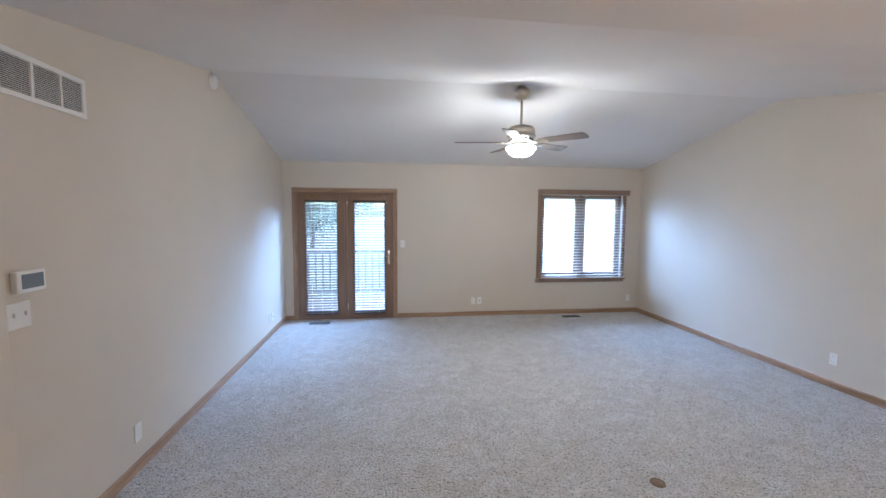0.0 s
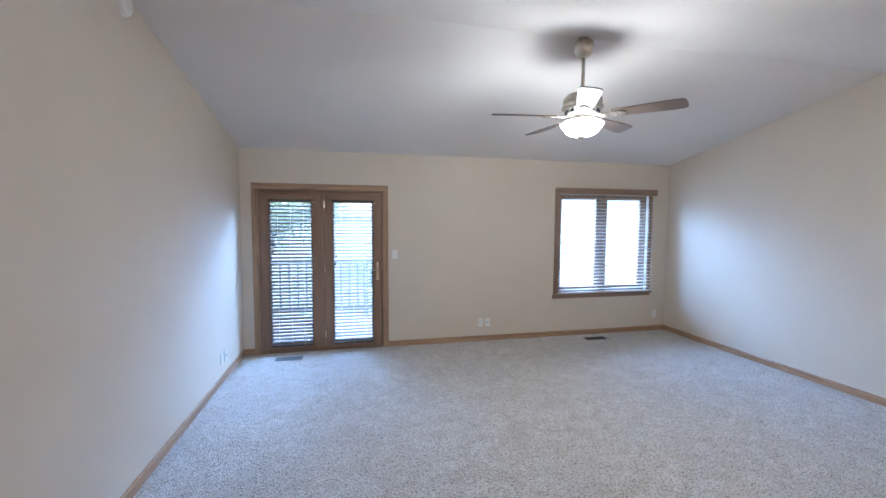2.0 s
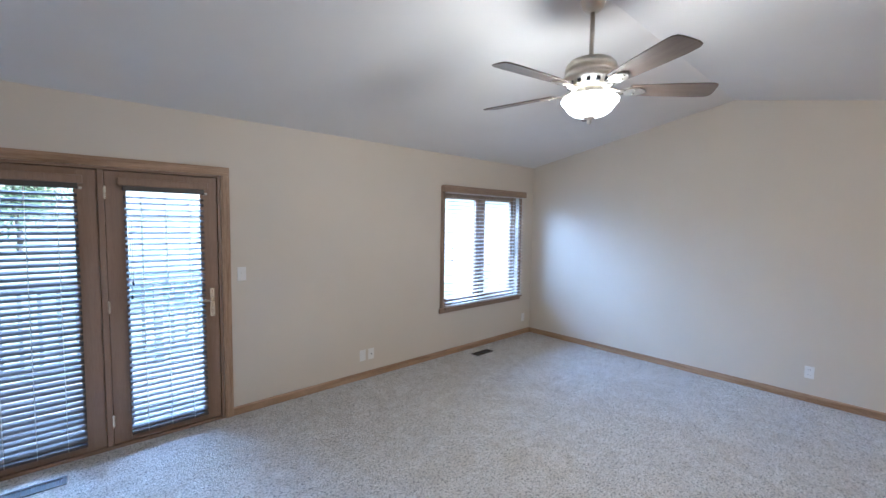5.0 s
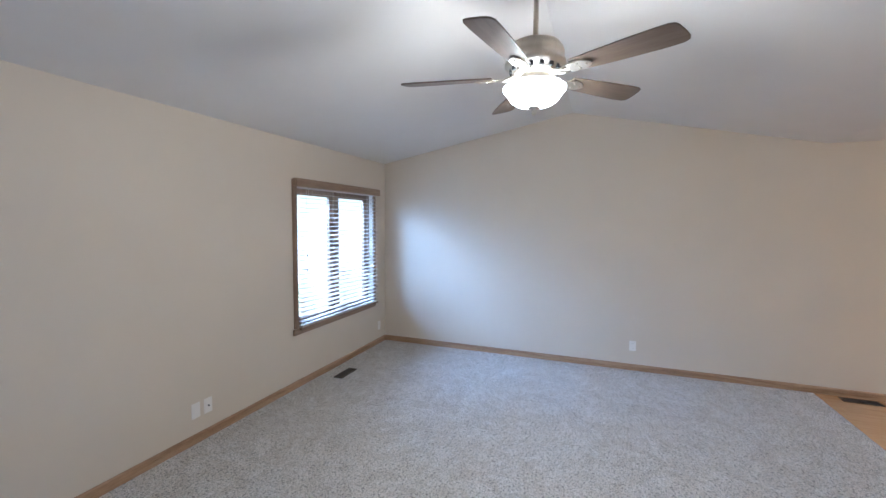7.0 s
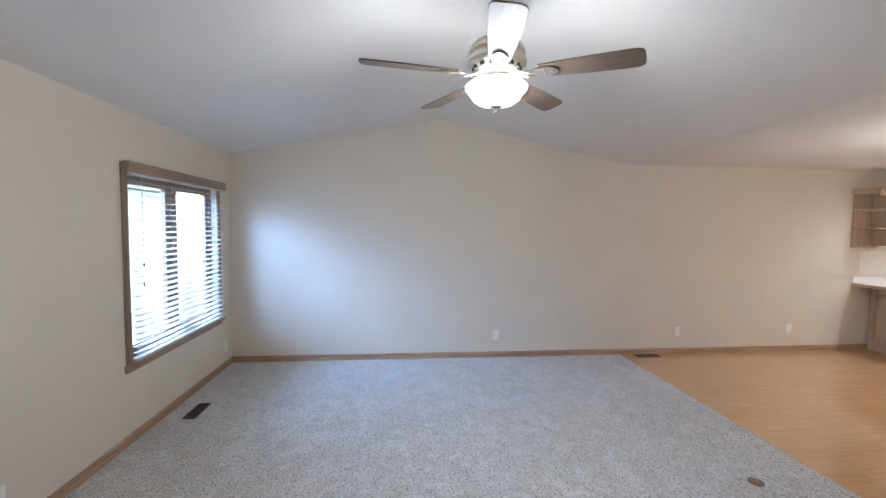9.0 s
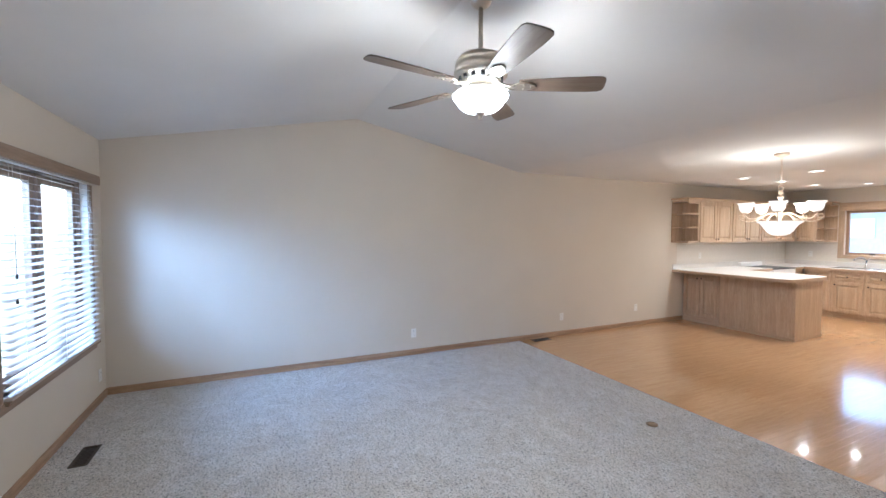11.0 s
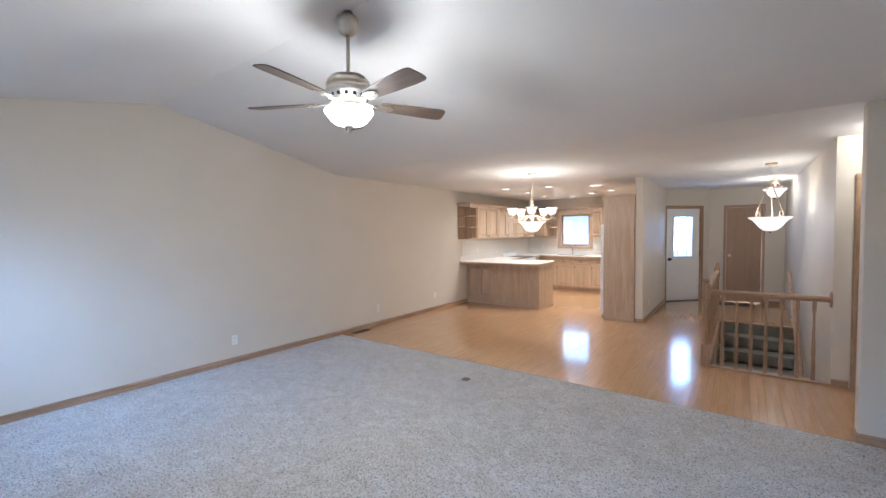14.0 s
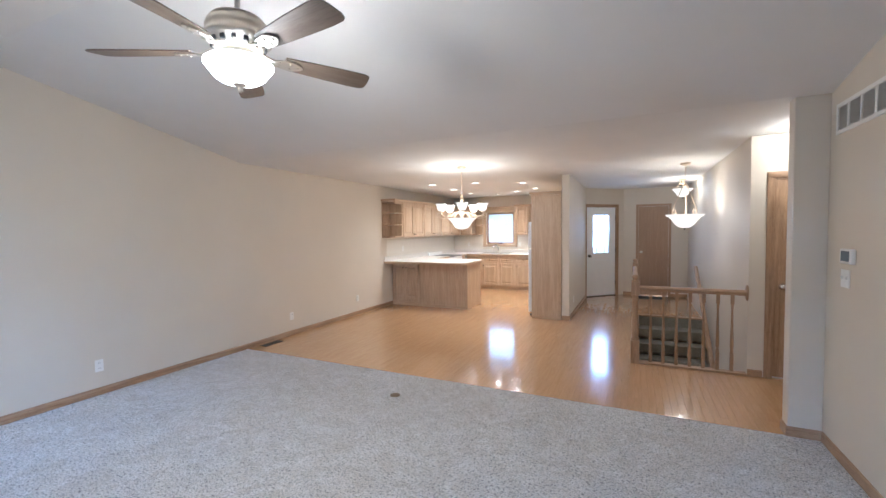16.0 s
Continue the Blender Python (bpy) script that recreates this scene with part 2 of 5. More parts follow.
# ---- mesh helpers ----
def box(bm, a, b, bevel=0.0):
    """A box from corner a to corner b, its edges rounded by bevel."""
    t = bmesh.new()
    bmesh.ops.create_cube(t, size=1.0, matrix=Matrix.LocRotScale([(p + q) / 2 for p, q in zip(a, b)], None, [abs(q - p) for p, q in zip(a, b)]))
    if bevel:
        bmesh.ops.bevel(t, geom=t.edges[:], offset=bevel, segments=2, affect="EDGES", profile=0.5)
    return join(bm, t)


def join(bm, t, m=None):
    if m:
        bmesh.ops.transform(t, matrix=m, verts=t.verts[:])
    me = bpy.data.meshes.new("tmp")
    t.to_mesh(me)
    t.free()
    bm.from_mesh(me)
    bpy.data.meshes.remove(me)
    return bm


def boxes(*items, bevel=0.0):
    bm = bmesh.new()
    for a, b in items:
        box(bm, a, b, bevel)
    return bm


def lathe(profile, seg=32, centre=(0, 0, 0), bm=None):
    """A turned shape: (radius, z) pairs spun round the z axis."""
    bm = bm or bmesh.new()
    rings = []
    for r, z in profile:
        if r < 1e-5:
            rings.append([bm.verts.new((centre[0], centre[1], centre[2] + z))])
        else:
            rings.append([bm.verts.new((centre[0] + r * math.cos(2 * math.pi * k / seg), centre[1] + r * math.sin(2 * math.pi * k / seg), centre[2] + z)) for k in range(seg)])
    for p, q in zip(rings, rings[1:]):
        for k in range(seg):
            f = [p[k % len(p)], p[(k + 1) % len(p)], q[(k + 1) % len(q)], q[k % len(q)]]
            u = []
            for v in f:
                if v not in u:
                    u.append(v)
            if len(u) > 2:
                bm.faces.new(u).smooth = True
    return bm


def tube(points, radius, seg=10, bm=None):
    """A round bar along the points."""
    bm = bm or bmesh.new()
    pts = [Vector(p) for p in points]
    rings, side = [], None
    for i, p in enumerate(pts):
        d = (pts[min(i + 1, len(pts) - 1)] - pts[max(i - 1, 0)]).normalized()
        if side is None:
            side = d.orthogonal().normalized()
        side = (side - d * side.dot(d)).normalized()
        up = d.cross(side)
        rings.append([bm.verts.new(p + radius * (math.cos(2 * math.pi * k / seg) * side + math.sin(2 * math.pi * k / seg) * up)) for k in range(seg)])
    for a, b in zip(rings, rings[1:]):
        for k in range(seg):
            bm.faces.new((a[k], a[(k + 1) % seg], b[(k + 1) % seg], b[k])).smooth = True
    bm.faces.new(rings[0][::-1])
    bm.faces.new(rings[-1])
    return bm


def prism(outline, lift, bm=None):
    """A flat outline of 3D points, thickened by the vector lift."""
    bm = bm or bmesh.new()
    lo = [bm.verts.new(p) for p in outline]
    hi = [bm.verts.new(Vector(p) + Vector(lift)) for p in outline]
    bm.faces.new(lo[::-1])
    bm.faces.new(hi)
    for k in range(len(lo)):
        bm.faces.new((lo[k], lo[(k + 1) % len(lo)], hi[(k + 1) % len(lo)], hi[k]))
    bmesh.ops.recalc_face_normals(bm, faces=bm.faces[:])
    return bm


def mesh_of(name, bm, material):
    me = bpy.data.meshes.new(name)
    bmesh.ops.recalc_face_normals(bm, faces=bm.faces[:])
    bm.to_mesh(me)
    bm.free()
    me.materials.append(material)
    return me


def part(name, bm, material, parent, label=""):
    ob = new(name, mesh_of(name, bm, material))
    ob.parent = parent
    return tagged(ob, label)


def repeat(name, mesh, parent, m):
    """One more part on a shared mesh."""
    ob = new(name, mesh)
    ob.parent, ob.matrix_basis = parent, m
    return ob


def thing(name, m, label, category, group="", kind=""):
    ob = new(name)
    ob.empty_display_size = 0.1
    ob.matrix_world = m
    return tagged(ob, label, category, group, kind)


def structure(name, bm, material, label, category):
    return tagged(new(name, mesh_of(name, bm, material)), label, category, kind="structure")


# ---- the large structure ----
XW, XE, YN, YV, H, RIDGE_Y, RIDGE_Z = -1.285, 4.60, 7.00, 2.185, 2.455, 4.535, 2.945
XC, YC = -1.085, 2.165   # free corner of the return wall at the hall opening
YK = -4.75          # kitchen's far wall
XS, YH = -1.12, 0.80  # stair wall, hall's far wall
YE = -4.50          # entry's far wall
T = 0.14

ground = bmesh.new()
box(ground, (-900, 7.6, -0.75), (900, 900, -0.55))
box(ground, (-900, -900, -0.75), (900, -5.5, -0.55))
box(ground, (-900, -5.5, -0.75), (-5, 7.6, -0.55))
box(ground, (5.5, -5.5, -0.75), (900, 7.6, -0.55))
structure("ground", ground, LAWN, "wide green lawn around the house", "ground")

# floors: one slab with the stairwell left open, carpet and boards on it
STAIR_N, STAIR_S, STAIR_E = 0.72, -2.15, -0.09
slab = boxes(((-4.2, YH - 0.1, -0.30), (XE + T, YN + T, -0.02)), ((STAIR_E, YK - T, -0.30), (XE + T, YH - 0.1, -0.02)), ((XS - T, YE - T - 0.4, -0.30), (STAIR_E, STAIR_S, -0.02)))
structure("floor", slab, FLOORJOINT, "timber subfloor under carpet and boards", "floor")
structure("carpet_floor", boxes(((XW, YV - 0.01, -0.018), (XE, YN, 0.0))), CARPET, "light grey-beige cut-pile carpet with faint tread marks", "carpet")


def gable(x0, x1, y0, y1):
    """A wall across the vault, its top following the ceiling."""
    ys = [y0] + [y for y in (YV, RIDGE_Y, YN) if y0 < y < y1] + [y1]

    def top(y):
        if y <= YV:
            return H
        return H + (RIDGE_Z - H) * ((y - YV) / (RIDGE_Y - YV) if y < RIDGE_Y else (YN - min(y, YN)) / (YN - RIDGE_Y))
    outline = [(x0, y1, -0.3), (x0, y0, -0.3)] + [(x0, y, top(y) + 0.02) for y in ys]
    return prism(outline, (x1 - x0, 0, 0))


structure("wall_east", gable(XE, XE + T, YK - T, YN + T), WALL, "long beige painted wall under the vault", "wall")
structure("wall_west", gable(XW - T, XW, YC - 0.12, YN + T), WALL, "beige painted wall beside the patio door", "wall")
DX0, DX1, DZ = -1.092, 0.382, 1.998
WX0, WX1, WZ0, WZ1 = 2.818, 4.262, 0.604, 2.028
north = boxes(((XW, YN, -0.3), (DX0, YN + T, H + 0.02)), ((DX0, YN, DZ), (DX1, YN + T, H + 0.02)), ((DX1, YN, -0.3), (WX0, YN + T, H + 0.02)),
              ((WX0, YN, -0.3), (WX1, YN + T, WZ0)), ((WX0, YN, WZ1), (WX1, YN + T, H + 0.02)), ((WX1, YN, -0.3), (XE, YN + T, H + 0.02)), ((DX0, YN, -0.3), (DX1, YN + T, -0.004)))
structure("wall_north", north, WALL, "beige painted wall with patio door and window", "wall")
KX0, KX1, KZ0, KZ1 = 2.85, 3.63, 1.165, 2.02
south = boxes(((1.06, YK - T, -0.3), (KX0, YK, H + 0.02)), ((KX0, YK - T, -0.3), (KX1, YK, KZ0)), ((KX0, YK - T, KZ1), (KX1, YK, H + 0.02)), ((KX1, YK - T, -0.3), (XE, YK, H + 0.02)))
structure("wall_kitchen", south, WALL, "pale kitchen wall with a window above the sink", "wall")
structure("wall_wing", boxes(((0.935, YK - T, -0.3), (1.06, -1.19, H + 0.02)), bevel=0.006), WALL, "free-standing beige wing wall between kitchen and entry", "wall")
structure("wall_corner", boxes(((XW, YC - 0.12, -0.3), (XC, YC, H + 0.02)), bevel=0.006), WALL, "short beige return wall at the hall opening", "wall")
HDX0, HDX1 = -2.08, -1.31
hall = boxes(((XS - T - 0.01, YH - 0.12, -0.3), (XS, YH, H + 0.02)), ((HDX1, YH - 0.12, -0.3), (XS - T - 0.01, YH, H + 0.02)), ((HDX0, YH - 0.12, 2.03), (HDX1, YH, H + 0.02)), ((-4.2, YH - 0.12, -0.3), (HDX0, YH, H + 0.02)))
structure("wall_hall", hall, WALL, "beige hall wall with an oak closet door", "wall")
structure("wall_hall_end", boxes(((-4.3, YH - 0.12, -0.3), (-4.2, YC, H + 0.02)), ((-4.2, YC - 0.12, -0.3), (XW - T, YC, H + 0.02))), WALL, "plain beige walls closing the side hall", "wall")
structure("wall_closet", boxes(((HDX0 - 0.1, YH - 0.75, -0.3), (HDX1 + 0.1, YH - 0.7, H))), WALL, "plain wall closing the closet behind its door", "wall")
structure("wall_stair", boxes(((XS - T, YE - T, -2.9), (XS, YH - 0.12, H + 0.02))), WALL, "tall beige wall beside the stairs", "wall")
BDX0, BDX1 = -0.745, -0.135
ew = boxes(((XS, YE - T, -0.3), (BDX0, YE, H + 0.02)), ((BDX0, YE - T, 2.04), (BDX1, YE, H + 0.02)), ((BDX1, YE - T, -0.3), (0.18, YE, H + 0.02)), ((BDX0, YE - T, -0.3), (BDX1, YE, -0.004)))
structure("wall_entry", ew, WALL, "beige entry wall with a stained wooden door", "wall")
structure("wall_entry_closing", boxes(((BDX0 - 0.2, YE - T - 0.5, -0.3), (BDX1 + 0.2, YE - T - 0.45, H))), WALL, "plain wall closing the space behind the entry door", "wall")
# the front door's wall stands at 45 degrees across the entry's corner
DIAG = pose(0.28, YE + 0.10, 0, 0, 0, 45)
DL = 0.96
dw = boxes(((-0.19, -T, -0.3), (0.06, 0, H + 0.02)), ((0.06, -T, 2.05), (DL - 0.04, 0, H + 0.02)), ((DL - 0.04, -T, -0.3), (DL, 0, H + 0.02)), ((0.06, -T, -0.3), (DL - 0.04, 0, -0.004)))
bmesh.ops.transform(dw, matrix=DIAG, verts=dw.verts[:])
structure("wall_front_door", dw, WALL, "angled beige wall holding the white front door", "wall")

ceil = bmesh.new()
prism([(XW - T, YN + T, H - 0.02), (XW - T, RIDGE_Y, RIDGE_Z), (XW - T, YV, H), (XW - T, YV, H + 0.2), (XW - T, RIDGE_Y, RIDGE_Z + 0.2), (XW - T, YN + T, H + 0.2)], (XE - XW + 2 * T, 0, 0), ceil)
box(ceil, (-4.3, YK - 2 * T, H), (XE + T, YV, H + 0.2))
structure("ceiling", ceil, CEIL, "white vaulted ceiling running into a flat one", "ceiling")


def skirting(name, m, length):
    bm = bmesh.new()
    prism([(0, 0, 0), (0, -0.012, 0), (0, -0.012, 0.060), (0, -0.005, 0.072), (0, 0, 0.072)], (length, 0, 0), bm)
    ob = structure(name, bm, OAK_X, "narrow oak baseboard along the wall", "baseboard")
    ob.matrix_world = m
    return ob


skirting("baseboard_north_west", pose(XW, YN, 0), DX0 - 0.065 - XW)
skirting("baseboard_north", pose(DX1 + 0.065, YN, 0), XE - DX1 - 0.065)
skirting("baseboard_east", pose(XE, YN - 0.012, 0, 0, 0, -90), YN + 1.42)
skirting("baseboard_west", pose(XW, YC, 0, 0, 0, 90), YN - YC - 0.012)
skirting("baseboard_corner", pose(XC + 0.012, YC, 0, 0, 0, 180), XC - XW)
skirting("baseboard_corner_end", pose(XC, YC - 0.12, 0, 0, 0, 90), 0.12)
skirting("baseboard_wing_end", pose(1.06, -1.19, 0, 0, 0, 180), 0.137)
skirting("baseboard_wing", pose(0.935, -1.19, 0, 0, 0, -90), 2.53)
skirting("baseboard_hall", pose(XS, YH, 0, 0, 0, 180), XS - HDX1 - 0.065)
skirting("baseboard_entry", pose(0.18, YE, 0, 0, 0, 180), 0.18 - BDX1 - 0.05)
skirting("baseboard_entry_west", pose(BDX0 - 0.05, YE, 0, 0, 0, 180), BDX0 - 0.05 - XS)


# ---- living room ----
def casing(parent, x0, x1, z0, z1, w, y, d, mz, mx):
    """Wooden casing round an opening: two uprights and a head, each its own mesh, slightly moulded."""
    for a, b in ((x0 - w, x0), (x1, x1 + w)):
        part("jamb_casing", boxes(((a, y - d, z0), (b, y, z1)), ((a + w * 0.2, y - d - 0.006, z0), (b - w * 0.2, y - d, z1)), bevel=0.003), mz, parent)
    part("head_casing", boxes(((x0 - w, y - d, z1), (x1 + w, y, z1 + w)), ((x0 - w, y - d - 0.006, z1 + w * 0.2), (x1 + w, y - d, z1 + w * 0.8)), bevel=0.003), mx, parent)


def blind(parent, x0, x1, z0, z1, y, pitch, depth, tilt, cords, head_depth, wood):
    """A venetian blind: head rail, bottom rail, ladder cords, and every slat."""
    part("head_rail", boxes(((x0 - 0.005, y - head_depth, z1), (x1 + 0.005, y + head_depth, z1 + 0.045)), bevel=0.004), wood, parent)
    part("bottom_rail", boxes(((x0, y - depth / 2, z0), (x1, y + depth / 2, z0 + 0.022)), bevel=0.005), wood, parent)
    n = int((z1 - z0 - 0.03) / pitch)
    bm = bmesh.new()
    w, L = depth / 2, (x1 - x0) / 2
    prof = [(-w, -0.0012), (-w * 0.5, 0.0008), (0, 0.0020), (w * 0.5, 0.0008), (w, -0.0012), (0, 0.0)]
    prism([(-L, a, b) for a, b in prof], (2 * L, 0, 0), bm)
    me = mesh_of("slat", bm, wood)
    for k in range(n):
        repeat("slat", me, parent, pose((x0 + x1) / 2, y, z0 + 0.03 + (k + 0.6) * pitch + random.uniform(-0.0012, 0.0012), tilt + random.uniform(-2, 2), random.uniform(-0.15, 0.15), 0))
    for u in cords:
        cx = x0 + (x1 - x0) * u
        part("ladder_cord", boxes(((cx - 0.0012, y - depth / 2 - 0.002, z0), (cx + 0.0012, y - depth / 2 - 0.0005, z1)), ((cx - 0.0012, y + depth / 2 + 0.0005, z0), (cx + 0.0012, y + depth / 2 + 0.002, z1))), CORD, parent)


def pull(parent, x, y, z0, z1):
    part("pull_cord", lathe([(0.0, z0), (0.007, z0 + 0.003), (0.007, z0 + 0.02), (0.003, z0 + 0.032), (0.0, z0 + 0.034)], 10, (x, y, 0)), BLACK, parent, "dark cord tassel")
    part("pull_cord", tube([(x, y, z0 + 0.03), (x, y, z1)], 0.0012, 5), CORD, parent)


patio = thing("door_1", pose(0, YN, 0), "double wooden patio door with glazed panels and blinds", "patio door", kind="structure")
casing(patio, DX0, DX1, 0.0, DZ, 0.065, 0.0, 0.014, OAK_Z, OAK_X)
part("door_frame", boxes(((DX0, 0.0, 0), (DX0 + 0.02, T, DZ)), ((DX1 - 0.02, 0.0, 0), (DX1, T, DZ)), ((DX0 + 0.02, 0.0, DZ - 0.02), (DX1 - 0.02, T, DZ)), ((DX0 + 0.02, -0.004, 0.0), (DX1 - 0.02, T, 0.022)), bevel=0.002), DOORWOOD, patio)
MID = (DX0 + DX1) / 2
part("mullion", boxes(((MID - 0.018, 0.004, 0.022), (MID + 0.018, 0.06, DZ - 0.02)), bevel=0.004), DOORWOOD, patio)
part("door_stop", boxes(((MID - 0.035, 0.0605, 0.022), (MID + 0.035, 0.085, DZ - 0.02)), ((DX0 + 0.02, 0.0605, 0.022), (DX0 + 0.04, 0.085, DZ - 0.02)), ((DX1 - 0.04, 0.0605, 0.022), (DX1 - 0.02, 0.085, DZ - 0.02)),
                         ((DX0 + 0.04, 0.0605, DZ - 0.045), (MID - 0.035, 0.085, DZ - 0.02)), ((MID + 0.035, 0.0605, DZ - 0.045), (DX1 - 0.04, 0.085, DZ - 0.02)), ((DX0 + 0.04, 0.0605, 0.022), (MID - 0.035, 0.085, 0.05)), ((MID + 0.035, 0.0605, 0.022), (DX1 - 0.04, 0.085, 0.05))), DOORWOOD, patio)
for side in (0, 1):
    a, b = (DX0 + 0.023, MID - 0.020) if side == 0 else (MID + 0.020, DX1 - 0.023)
    z0, z1 = 0.026, DZ - 0.024
    gx0, gx1, gz0, gz1 = a + 0.105, b - 0.105, 0.125, z1 - 0.088
    leaf = part("door_leaf", boxes(((a, 0.015, z0), (gx0, 0.06, z1)), ((gx1, 0.015, z0), (b, 0.06, z1)), ((gx0, 0.016, z0), (gx1, 0.059, gz0)), ((gx0, 0.016, gz1), (gx1, 0.059, z1)), bevel=0.003), DOORWOOD, patio)
    part("glazing_bead", boxes(((gx0, 0.012, gz0), (gx0 + 0.014, 0.03, gz1)), ((gx1 - 0.014, 0.012, gz0), (gx1, 0.03, gz1)), ((gx0 + 0.014, 0.012, gz0), (gx1 - 0.014, 0.03, gz0 + 0.014)), ((gx0 + 0.014, 0.012, gz1 - 0.014), (gx1 - 0.014, 0.03, gz1)), bevel=0.002), DOORWOOD, leaf)
    pane = part("pane", boxes(((gx0 + 0.002, 0.036, gz0 + 0.002), (gx1 - 0.002, 0.041, gz1 - 0.002))), GLASS, leaf)
    pane.visible_shadow = False
    for hz in (0.16, 0.98, 1.78):
        if side == 1:
            part("hinge", boxes(((a - 0.008, 0.004, hz), (a + 0.010, 0.014, hz + 0.085)), ((a - 0.003, -0.003, hz - 0.003), (a + 0.005, 0.004, hz + 0.088)), bevel=0.002), PALEBRASS, leaf, "pale brass hinge")
    if side == 1:
        hx = b - 0.048
        part("handle_plate", boxes(((hx - 0.019, 0.006, 0.868), (hx + 0.019, 0.0155, 1.098)), ((hx - 0.013, 0.002, 0.985), (hx + 0.013, 0.008, 1.03)), bevel=0.0045), PALEBRASS, leaf, "polished lever handle on a long plate")
        part("lever", tube([(hx, 0.012, 1.0), (hx, -0.03, 1.0), (hx - 0.012, -0.042, 1.0), (hx - 0.06, -0.044, 1.006), (hx - 0.11, -0.040, 0.998)], 0.008, 10), PALEBRASS, leaf)
        part("thumb_turn", boxes(((hx - 0.004, -0.012, 0.925), (hx + 0.004, 0.012, 0.955)), bevel=0.002), PALEBRASS, leaf)
    bl = thing("door_blind", pose(0, YN, 0), "brown wooden slatted blind hung on the patio door", "blind", "door blinds")
    part("valance", boxes(((gx0 - 0.035, -0.036, gz1 - 0.012), (gx1 + 0.035, 0.012, gz1 + 0.042)), bevel=0.006), DOORWOOD, bl)
    blind(bl, gx0 - 0.004, gx1 + 0.004, 0.082, gz1 - 0.048, -0.012, 0.0415, 0.046, 25 if side else 32, (0.2, 0.5, 0.8), 0.012, DOORSLAT_BACKLIT)
    part("hold_down_bracket", boxes(((gx1 + 0.012, -0.022, gz1 - 0.05), (gx1 + 0.03, 0.012, gz1 - 0.035)), bevel=0.002), NICKEL, bl)
    if side:
        pull(bl, gx0 + 0.035, -0.03, 1.17, gz1 - 0.04)
        pull(bl, gx0 + 0.025, -0.03, 1.07, gz1 - 0.04)

win = thing("window_1", pose(0, YN, 0), "pair of wooden casement windows in a brown frame", "window", kind="structure")
casing(win, WX0, WX1, WZ0, WZ1 - 0.005, 0.06, 0.0, 0.016, WINWOOD_Z, WINWOOD_X)
part("window_sill", boxes(((WX0 - 0.075, -0.022, WZ0 - 0.065), (WX1 + 0.055, 0.0, WZ0 - 0.004)), ((WX0, -0.045, WZ0 - 0.022), (WX1 + 0.075, 0.06, WZ0)), bevel=0.004), WINWOOD_X, win)
part("window_frame", boxes(((WX0, 0.05, WZ0), (WX0 + 0.022, T, WZ1)), ((WX1 - 0.022, 0.05, WZ0), (WX1, T, WZ1)), ((WX0 + 0.022, 0.05, WZ1 - 0.022), (WX1 - 0.022, T, WZ1)), ((WX0 + 0.022, 0.061, WZ0), (WX1 - 0.022, T, WZ0 + 0.022)), bevel=0.003), WINWOOD_Z, win)
WM = (WX0 + WX1) / 2
part("mullion", boxes(((WM - 0.026, 0.055, WZ0 + 0.022), (WM + 0.026, T, WZ1 - 0.022)), bevel=0.004), WINWOOD_Z, win)
for a, b in ((WX0 + 0.024, WM - 0.028), (WM + 0.028, WX1 - 0.024)):
    z0, z1, s = WZ0 + 0.025, WZ1 - 0.025, 0.062
    sash = part("sash", boxes(((a, 0.075, z0), (a + s, 0.12, z1)), ((b - s, 0.075, z0), (b, 0.12, z1)), ((a + s, 0.076, z0), (b - s, 0.119, z0 + s)), ((a + s, 0.076, z1 - s), (b - s, 0.119, z1)), bevel=0.004), WINWOOD_Z, win)
    pane = part("pane", boxes(((a + s, 0.096, z0 + s), (b - s, 0.101, z1 - s))), GLASS, sash)
    pane.visible_shadow = False
wb = thing("window_blind", pose(0, YN, 0), "brown wooden slatted blind with a moulded valance, lowered and open", "blind")
part("valance", boxes(((WX0 - 0.068, -0.072, WZ1 - 0.02), (WX1 + 0.09, -0.050, WZ1 + 0.062)), ((WX0 - 0.068, -0.050, WZ1 - 0.02), (WX0 - 0.052, -0.0225, WZ1 + 0.062)), ((WX1 + 0.074, -0.050, WZ1 - 0.02), (WX1 + 0.09, -0.0225, WZ1 + 0.062)), bevel=0.006), WINWOOD_X, wb)
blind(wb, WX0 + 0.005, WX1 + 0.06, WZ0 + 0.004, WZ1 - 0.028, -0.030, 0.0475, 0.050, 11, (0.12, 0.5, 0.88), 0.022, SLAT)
pull(wb, WX0 + 0.085, -0.062, 1.31, WZ1 - 0.05)
pull(wb, WX0 + 0.080, -0.062, 1.16, WZ1 - 0.05)

# ceiling fan
FAN = (1.640, 4.528)
fan = thing("ceiling_fan", pose(FAN[0], FAN[1], 0.004), "brushed nickel ceiling fan with dark wood blades and lit bowl", "ceiling fan")
part("canopy", lathe([(0.0, 2.945), (0.036, 2.945), (0.036, 2.907), (0.064, 2.905), (0.070, 2.888), (0.066, 2.850), (0.051, 2.815), (0.030, 2.800), (0.018, 2.797), (0.0, 2.797)], 36), NICKEL, fan)
part("downrod", lathe([(0.0, 2.83), (0.0125, 2.83), (0.0125, 2.54), (0.0, 2.54)], 16), NICKEL, fan)
motor = part("motor_housing", lathe([(0.0, 2.562), (0.022, 2.562), (0.026, 2.552), (0.080, 2.546), (0.114, 2.534), (0.132, 2.512), (0.140, 2.486), (0.136, 2.480), (0.136, 2.456), (0.146, 2.450), (0.146, 2.432), (0.120, 2.425), (0.110, 2.400), (0.095, 2.387), (0.0, 2.387)], 48), NICKEL, fan)
slot = boxes(((0.106, -0.010, 2.401), (0.1235, 0.010, 2.421)), bevel=0.002)
